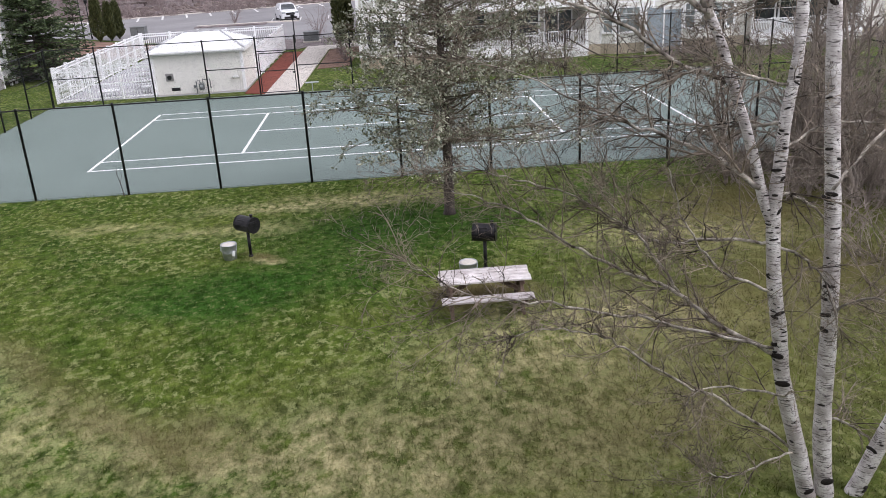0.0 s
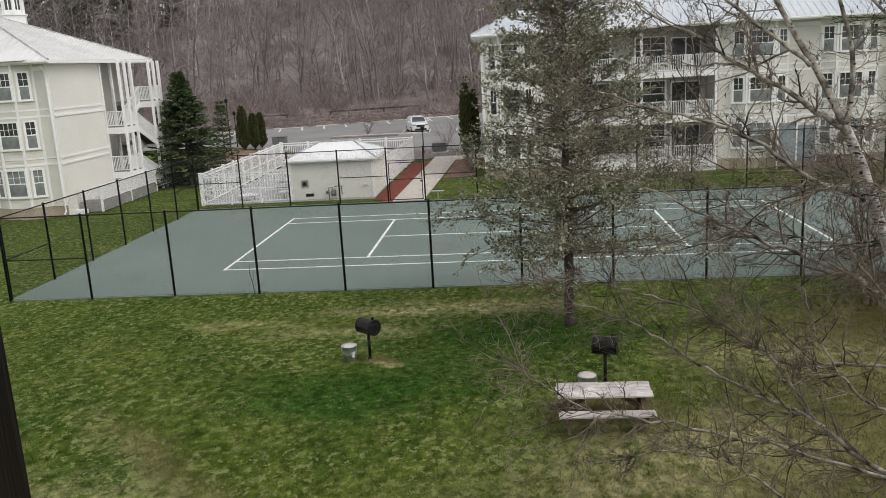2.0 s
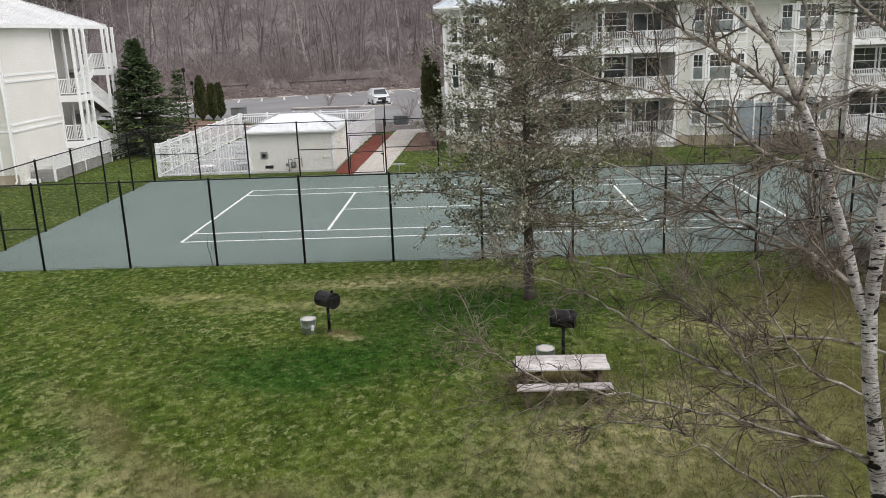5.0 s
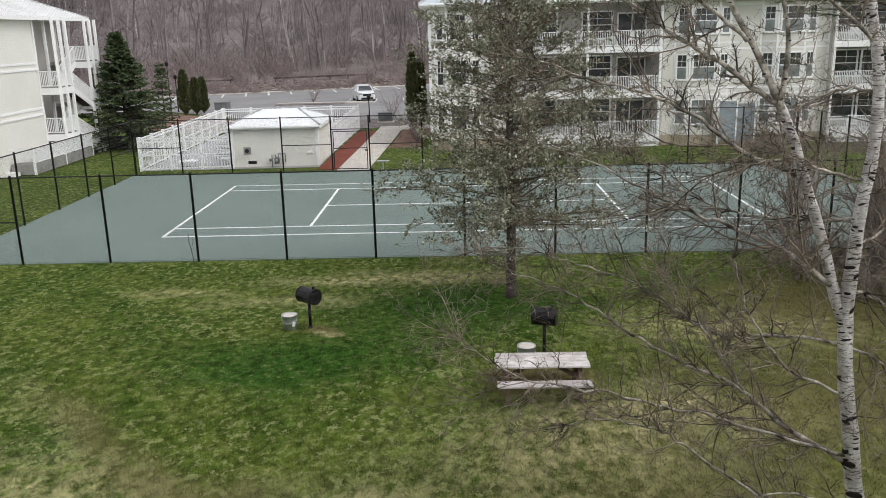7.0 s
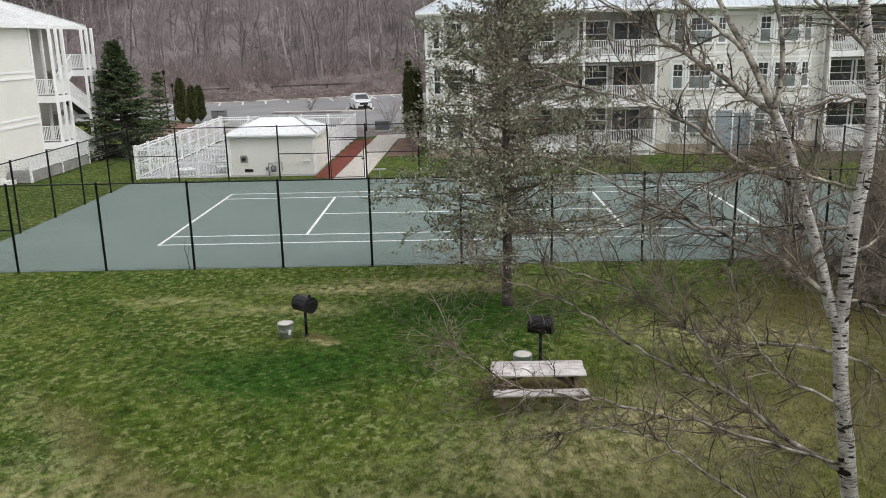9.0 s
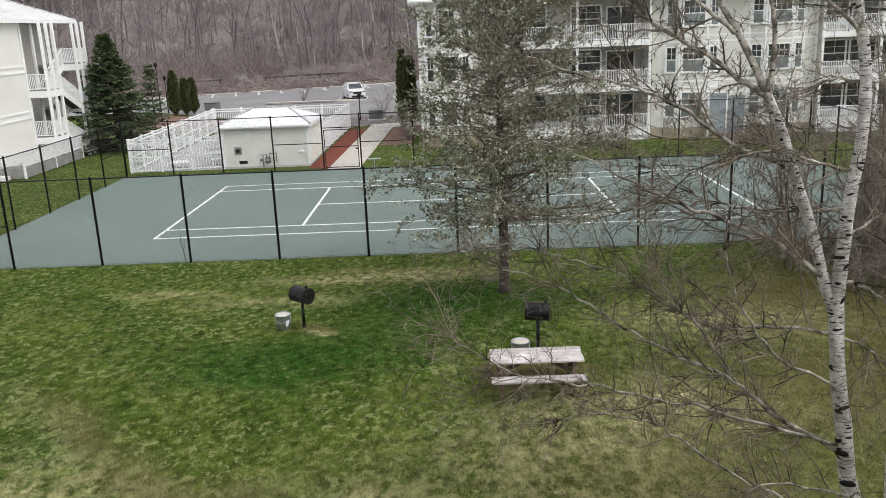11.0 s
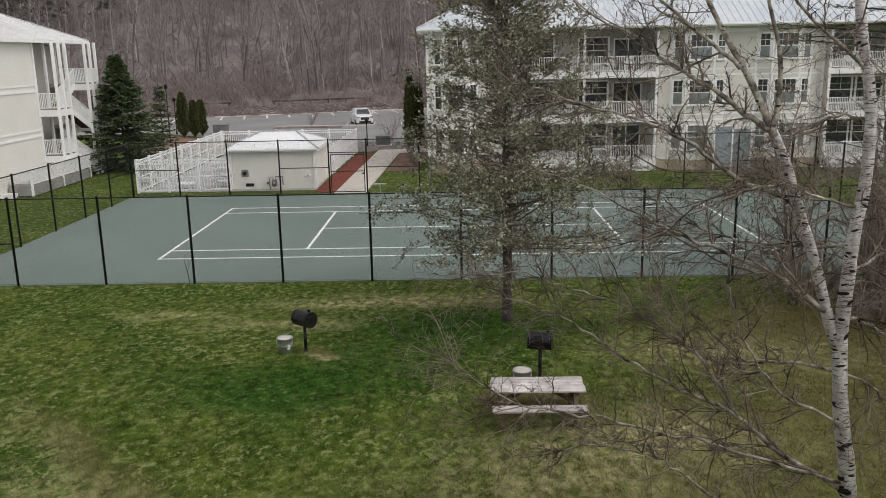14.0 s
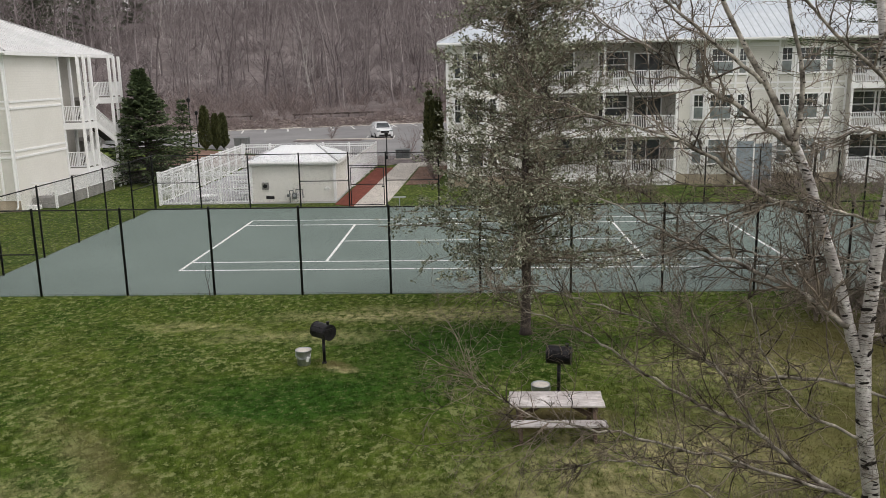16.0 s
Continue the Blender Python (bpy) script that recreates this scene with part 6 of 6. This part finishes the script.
def ash_pail(x, y, label):
    z = float(ground_height(x, y))
    p = thing("ash_pail", x, y, z, label, "pail", "ash pails")
    part("body", Build().lathe(x, y, [(0.150, z - 0.01), (0.155, z + 0.02), (0.163, z + 0.03), (0.178, z + 0.18), (0.184, z + 0.185), (0.180, z + 0.20), (0.195, z + 0.38), (0.203, z + 0.385), (0.203, z + 0.40), (0.192, z + 0.40), (0.190, z + 0.37)], 24).mesh("body", ZINC, True), p, "galvanised ribbed side")
    part("ash_fill", Build().lathe(x, y, [(0.188, z + 0.36), (0.186, z + 0.385), (0.10, z + 0.40), (0.01, z + 0.402)], 20).mesh("ash_fill", CONCRETE, True), p, "pale ash up to the rim")
    part("bail_handle", Build().tube([(x - 0.2, y, z + 0.37), (x - 0.19, y - 0.10, z + 0.27), (x, y - 0.215, z + 0.20), (x + 0.19, y - 0.10, z + 0.27), (x + 0.2, y, z + 0.37)], [0.006] * 5, 6).mesh("bail_handle", ZINC), p)
    part("mark", Build().box(-0.02, 0.05, -0.012, -0.004, 0.14, 0.28, pose(x + 0.07, y - 0.175, z, 8, 12, 22)).mesh("mark", VINYL, bevel=0.004), p, "plain white sticker")


barrel_grill(7.70, -11.0, -38, "black barrel charcoal grill on a post")
ash_pail(7.20, -11.1, "galvanised ash pail beside the grill")
barrel_grill(13.36, -13.55, -14, "black barrel charcoal grill behind the picnic table")
ash_pail(12.92, -14.12, "galvanised ash pail behind the picnic table")


def picnic_table(x, y, turn):
    z = float(ground_height(x, y))
    t = thing("picnic_table", x, y, z, "weathered wooden picnic table with attached benches", "table")
    m = pose(x, y, z, 0, 0, turn)
    rnd = random.Random(3)
    ln = 0.90
    for k in range(5):
        y0 = -0.37 + k * 0.148
        e = rnd.uniform(-0.012, 0.012)
        part("top_plank", Build().box(-ln + e, ln + e, y0, y0 + 0.140, 0.645 + rnd.uniform(0, 0.004), 0.685 + rnd.uniform(-0.003, 0.003), m).mesh("top_plank", WOOD_TABLE, bevel=0.006), t, "grey bleached plank")
    for s in (-1, 1):
        for k in range(2):
            y0 = s * 0.60 - 0.145 + k * 0.148
            part("bench_plank", Build().box(-ln, ln, y0, y0 + 0.140, 0.40, 0.44, m).mesh("bench_plank", WOOD_TABLE, bevel=0.006), t, "grey bleached plank")
    for s in (-1, 1):
        sx = s * 0.70
        for u in (-1, 1):
            a0, b0 = Vector((sx, u * 0.50, -0.03)), Vector((sx, u * 0.18, 0.645))
            d = b0 - a0
            q = m @ Matrix.Translation((a0 + b0) / 2) @ Matrix.Rotation(math.atan2(-d.y, d.z), 4, "X")
            part("leg", Build().box(-0.034, 0.034, -0.08, 0.08, -d.length / 2, d.length / 2, q).mesh("leg", WOOD_LEG, bevel=0.005), t)
        part("seat_bearer", Build().box(sx + s * 0.024, sx + s * 0.064, -0.74, 0.74, 0.27, 0.40, m).mesh("seat_bearer", WOOD_LEG, bevel=0.006), t)
        part("top_bearer", Build().box(sx + s * 0.024, sx + s * 0.064, -0.35, 0.35, 0.555, 0.644, m).mesh("top_bearer", WOOD_LEG, bevel=0.006), t)
        a0, b0 = Vector((sx - s * 0.02, 0, 0.33)), Vector((s * 0.14, 0, 0.63))
        d = b0 - a0
        q = m @ Matrix.Translation((a0 + b0) / 2) @ Matrix.Rotation(math.atan2(d.x, d.z), 4, "Y")
        part("brace", Build().box(-0.045, 0.045, -0.02, 0.02, -d.length / 2, d.length / 2, q).mesh("brace", WOOD_LEG, bevel=0.005), t)
        part("bolt", Build().tube([m @ Vector((sx + s * 0.064, 0.45, 0.35)), m @ Vector((sx + s * 0.075, 0.45, 0.35))], [0.014] * 2, 6).mesh("bolt", ZINC), t)


picnic_table(13.10, -15.66, 0)

weed = thing("weed_stalk", 2.42, -3.62, 0, "dead weed stalk at the foot of a fence post", "weed")
part("stem", Build().tube([(2.42, -3.64, -0.05), (2.38, -3.64, 0.35), (2.30, -3.63, 0.75), (2.33, -3.62, 1.05)], [0.016, 0.013, 0.010, 0.005], 6).mesh("stem", BARK), weed)
part("side_stem", Build().tube([(2.37, -3.64, 0.45), (2.46, -3.66, 0.70), (2.44, -3.66, 0.85)], [0.008, 0.006, 0.003], 6).mesh("side_stem", BARK), weed)

# ---- car park and pool side ----
car = thing("parked_car", 0.85, 63.8, 0.012, "white compact sport utility car parked nose out", "car")
cm = pose(0.85, 63.8, 0.012, 0, 0, 16) @ Matrix.Diagonal((1.1, 1.0, 1.06, 1))


def hull(rows, name, material, bevel=0.0):
    """Skin over cross-sections: rows of (y, half width at foot, half width at top, z foot, z top)."""
    b = Build()
    for y, w0, w1, z0, z1 in rows:
        b.v += [tuple(cm @ Vector(p)) for p in ((-w0, y, z0), (w0, y, z0), (w0 * 1.02, y, (z0 + z1) / 2), (w1, y, z1), (-w1, y, z1), (-w0 * 1.02, y, (z0 + z1) / 2))]
    for i in range(len(rows) - 1):
        for k in range(6):
            a0, b0 = i * 6 + k, i * 6 + (k + 1) % 6
            b.f.append((a0, b0, b0 + 6, a0 + 6))
    b.f += [tuple(range(6)), tuple(range(len(rows) * 6 - 6, len(rows) * 6))]
    return b.mesh(name, material, bevel=bevel)


part("body", hull([(-2.25, 0.70, 0.62, 0.35, 0.85), (-2.1, 0.84, 0.76, 0.25, 1.0), (-1.2, 0.90, 0.84, 0.22, 1.08), (1.9, 0.90, 0.84, 0.22, 1.12), (2.2, 0.84, 0.78, 0.3, 1.0)], "body", CAR_PAINT, 0.04), car, "white painted body")
part("cabin", hull([(-1.25, 0.80, 0.72, 1.04, 1.10), (-0.55, 0.80, 0.62, 1.06, 1.62), (0.8, 0.80, 0.64, 1.06, 1.68), (1.7, 0.80, 0.64, 1.06, 1.58), (2.05, 0.78, 0.70, 1.0, 1.12)], "cabin", CAR_PAINT, 0.02), car)
ws = Build()
ws.face(*[cm @ Vector(p) for p in ((-0.70, -1.23, 1.13), (0.70, -1.23, 1.13), (0.58, -0.60, 1.60), (-0.58, -0.60, 1.60))])
part("windscreen", ws.mesh("windscreen", CAR_GLASS), car, "dark windscreen")
for s in (-1, 1):
    part("side_glass", Build().face(*[cm @ Vector(p) for p in ((s * 0.815, -0.85, 1.12), (s * 0.815, 1.6, 1.12), (s * 0.66, 1.45, 1.54), (s * 0.66, -0.45, 1.58))]).mesh("side_glass", CAR_GLASS), car)
    part("headlight", Build().box(s * 0.62 - 0.17, s * 0.62 + 0.17, -2.26, -2.08, 0.78, 0.93, cm).mesh("headlight", GLASS_PALE, bevel=0.03), car, "clear headlight")
    part("mirror", Build().box(s * 0.98 - 0.1, s * 0.98 + 0.1, -0.95, -0.82, 1.10, 1.25, cm).mesh("mirror", CAR_PAINT, bevel=0.03), car)
    for y in (-1.4, 1.35):
        wheel = part("wheel", Build().tube([cm @ Vector((s * 0.70, y, 0.33)), cm @ Vector((s * 0.92, y, 0.33))], [0.33, 0.33], 20).mesh("wheel", TYRE), car)
        part("rim", Build().tube([cm @ Vector((s * 0.915, y, 0.33)), cm @ Vector((s * 0.93, y, 0.33))], [0.21, 0.19], 16).mesh("rim", ZINC), wheel)
part("grille", Build().box(-0.42, 0.42, -2.29, -2.2, 0.62, 0.86, cm).mesh("grille", TYRE, bevel=0.02), car, "black grille")
part("air_dam", Build().box(-0.6, 0.6, -2.28, -2.1, 0.30, 0.48, cm).mesh("air_dam", TYRE, bevel=0.02), car)


def cabinet(x, y, w, d, h, label):
    c = thing("utility_cabinet", x, y, 0, label, "cabinet", "utility cabinets")
    part("plinth", Build().box(x - w / 2 - 0.1, x + w / 2 + 0.1, y - d / 2 - 0.1, y + d / 2 + 0.1, -0.05, 0.1).mesh("plinth", CONCRETE, bevel=0.01), c)
    part("body", Build().box(x - w / 2, x + w / 2, y - d / 2, y + d / 2, 0.1, h - 0.08).mesh("body", BOX_GREY, bevel=0.03), c)
    part("lid", Build().box(x - w / 2 - 0.04, x + w / 2 + 0.04, y - d / 2 - 0.05, y + d / 2 + 0.04, h - 0.08, h).mesh("lid", BOX_GREY, bevel=0.03), c)
    part("door_gap", Build().box(x - 0.01, x + 0.01, y - d / 2 - 0.005, y - d / 2 + 0.01, 0.15, h - 0.1).mesh("door_gap", TYRE), c)


cabinet(5.3, 40.4, 1.2, 0.9, 0.85, "grey-green utility cabinet behind the pool fence")
cabinet(-11.3, 50.0, 1.3, 1.0, 1.3, "grey utility cabinet by the mulch bed")


def lamp_post(x, y, h, label):
    p = thing("lamp_post", x, y, 0, label, "lamp post", "car park lamps")
    part("pole", Build().tube([(x, y, -0.05), (x, y, 0.4), (x, y, h)], [0.09, 0.055, 0.045], 10).mesh("pole", BLACK_STEEL, True), p)
    part("lantern", Build().lathe(x, y, [(0.06, h), (0.15, h + 0.06), (0.17, h + 0.3), (0.2, h + 0.32), (0.05, h + 0.45)], 10).mesh("lantern", BLACK_STEEL), p)


lamp_post(-14.9, 45.9, 4.9, "black lamp post by the car park")
lamp_post(-17.3, 55.0, 3.3, "black lamp post behind the column evergreens")
lamp_post(3.9, 40.5, 1.9, "short black path lamp")

for k, (px, py, pz) in enumerate(((-2.75, 20.6, 0.0), (-2.75, 20.75, 0.34), (-2.70, 20.65, 0.62))):
    lo = thing("sun_lounger", px, py, pz - 0.012, "grey-slatted sun lounger in a stack on the pool deck", "lounger", "stacked sun loungers")
    m = pose(px, py, pz - 0.012, 0, 0, 4 * k)
    for s in (-1, 1):
        part("side_rail", Build().box(-0.95, 0.95, s * 0.3 - 0.02, s * 0.3 + 0.02, 0.26, 0.31, m).mesh("side_rail", VINYL, bevel=0.008), lo)
        for q in (-0.75, 0.65):
            part("leg", Build().box(q - 0.02, q + 0.02, s * 0.3 - 0.02, s * 0.3 + 0.02, 0.0, 0.26, m).mesh("leg", VINYL), lo)
    for j in range(11):
        part("strap", Build().box(-0.9 + j * 0.165, -0.79 + j * 0.165, -0.28, 0.28, 0.312, 0.322, m).mesh("strap", GREY_BOARD), lo)


def round_table(x, y, r):
    t = thing("patio_table", x, y, -0.012, "low white round plastic table on the pool deck", "table", "pool tables")
    part("tabletop", Build().lathe(x, y, [(r * 0.9, 0.30), (r, 0.32), (r, 0.35), (r * 0.4, 0.37), (0.02, 0.375)], 20).mesh("tabletop", VINYL, True), t)
    for k in range(4):
        w0 = math.pi / 4 + k * math.pi / 2
        part("leg", Build().tube([(x + r * 0.75 * math.cos(w0), y + r * 0.75 * math.sin(w0), -0.012), (x + r * 0.55 * math.cos(w0), y + r * 0.55 * math.sin(w0), 0.31)], [0.03, 0.035], 8).mesh("leg", VINYL), t)


round_table(-4.5, 17.8, 0.6)
round_table(-2.45, 18.6, 0.42)

screen = thing("privacy_screen", 28.8, 21.6, 0, "blue-grey fabric privacy screen on a white frame", "screen")
for k in range(2):
    x0 = 27.7 + k * 1.15
    part("panel", Build().box(x0 + 0.04, x0 + 1.08, 21.62, 21.64, 0.35, 2.75 - 0.15 * k).mesh("panel", SCREEN_BLUE), screen)
for x in (27.7, 28.82, 29.97):
    part("post", Build().box(x - 0.04, x + 0.04, 21.59, 21.67, -0.05, 2.8).mesh("post", TRIM), screen)
part("top_rail", Build().box(27.74, 29.93, 21.60, 21.66, 2.8, 2.86).mesh("top_rail", TRIM), screen)

sign = thing("court_stand", 7.35, 13.9, 0, "small pale green post with a flat top by the court gate", "stand")
part("pole", Build().tube([(7.35, 14.2, -0.02), (7.35, 14.2, 0.62)], [0.03, 0.03], 8).mesh("pole", ZINC), sign)
part("plate", Build().box(7.0, 7.7, 14.05, 14.35, 0.62, 0.66).mesh("plate", ZINC, bevel=0.01), sign)

# ---- the house from which one looks: open window in its wall ----
HW0, HW1 = -30.68, -31.0
OX0, OX1, OZ0, OZ1 = 11.16, 12.55, 6.95, 8.45
wb = Build()
wb.box(-8, OX0, HW1, HW0, -0.2, 9.6).box(OX1, 30, HW1, HW0, -0.2, 9.6).box(OX0, OX1, HW1, HW0, -0.2, OZ0).box(OX0, OX1, HW1, HW0, OZ1, 9.6)
tagged(new("wall_south", wb.mesh("wall_south", SIDING)), "cream-sided wall of the near house", "wall", kind="structure")
shell = Build().box(-8, -7.7, -43, HW1, -0.2, 9.6).box(29.7, 30, -43, HW1, -0.2, 9.6).box(-8, 30, -43.3, -43, -0.2, 9.6)
tagged(new("wall_shell", shell.mesh("wall_shell", SIDING)), "plain cream outer walls of the near house", "wall", kind="structure")
tagged(new("roof", Build().box(-8.4, 30.4, -43.7, -30.3, 9.6, 9.9).mesh("roof", METAL_ROOF)), "plain pale roof of the near house", "roof", kind="structure")
room = Build().box(8, 15, -36, -35.9, 5.8, 8.7).box(7.9, 8, -36, HW1, 5.8, 8.7).box(15, 15.1, -36, HW1, 5.8, 8.7)
tagged(new("wall_room", room.mesh("wall_room", STUCCO)), "plain cream room walls behind the window", "wall", kind="structure")
tagged(new("floor", Build().box(8, 15, -36, HW1, 5.7, 5.8).mesh("floor", WOOD_LEG)), "brown wooden room floor", "floor", kind="structure")
tagged(new("ceiling", Build().box(8, 15, -36, HW1, 8.7, 8.8).mesh("ceiling", STUCCO)), "plain white room ceiling", "ceiling", kind="structure")
frame_ob = tagged(thing("window_1", 11.8, -30.62, 6.95, "open window with a dark stained grooved timber frame", "window"), kind="structure")
for x0, x1, y0, y1 in ((11.236, 11.297, -30.675, -30.60), (11.176, 11.233, -30.675, -30.615), (11.09, 11.173, -30.675, -30.60)):
    part("jamb", Build().box(x0, x1, y0, y1, 6.95, 8.45).mesh("jamb", DARK_WOOD, bevel=0.006), frame_ob, "dark grooved timber jamb")
part("jamb", Build().box(12.48, 12.6, -30.675, -30.60, 6.95, 8.45).mesh("jamb", DARK_WOOD, bevel=0.006), frame_ob)
part("window_sill", Build().box(11.05, 12.65, -30.675, -30.56, 6.88, 6.95).mesh("window_sill", DARK_WOOD, bevel=0.008), frame_ob)
part("head", Build().box(11.05, 12.65, -30.675, -30.60, 8.45, 8.56).mesh("head", DARK_WOOD, bevel=0.008), frame_ob)
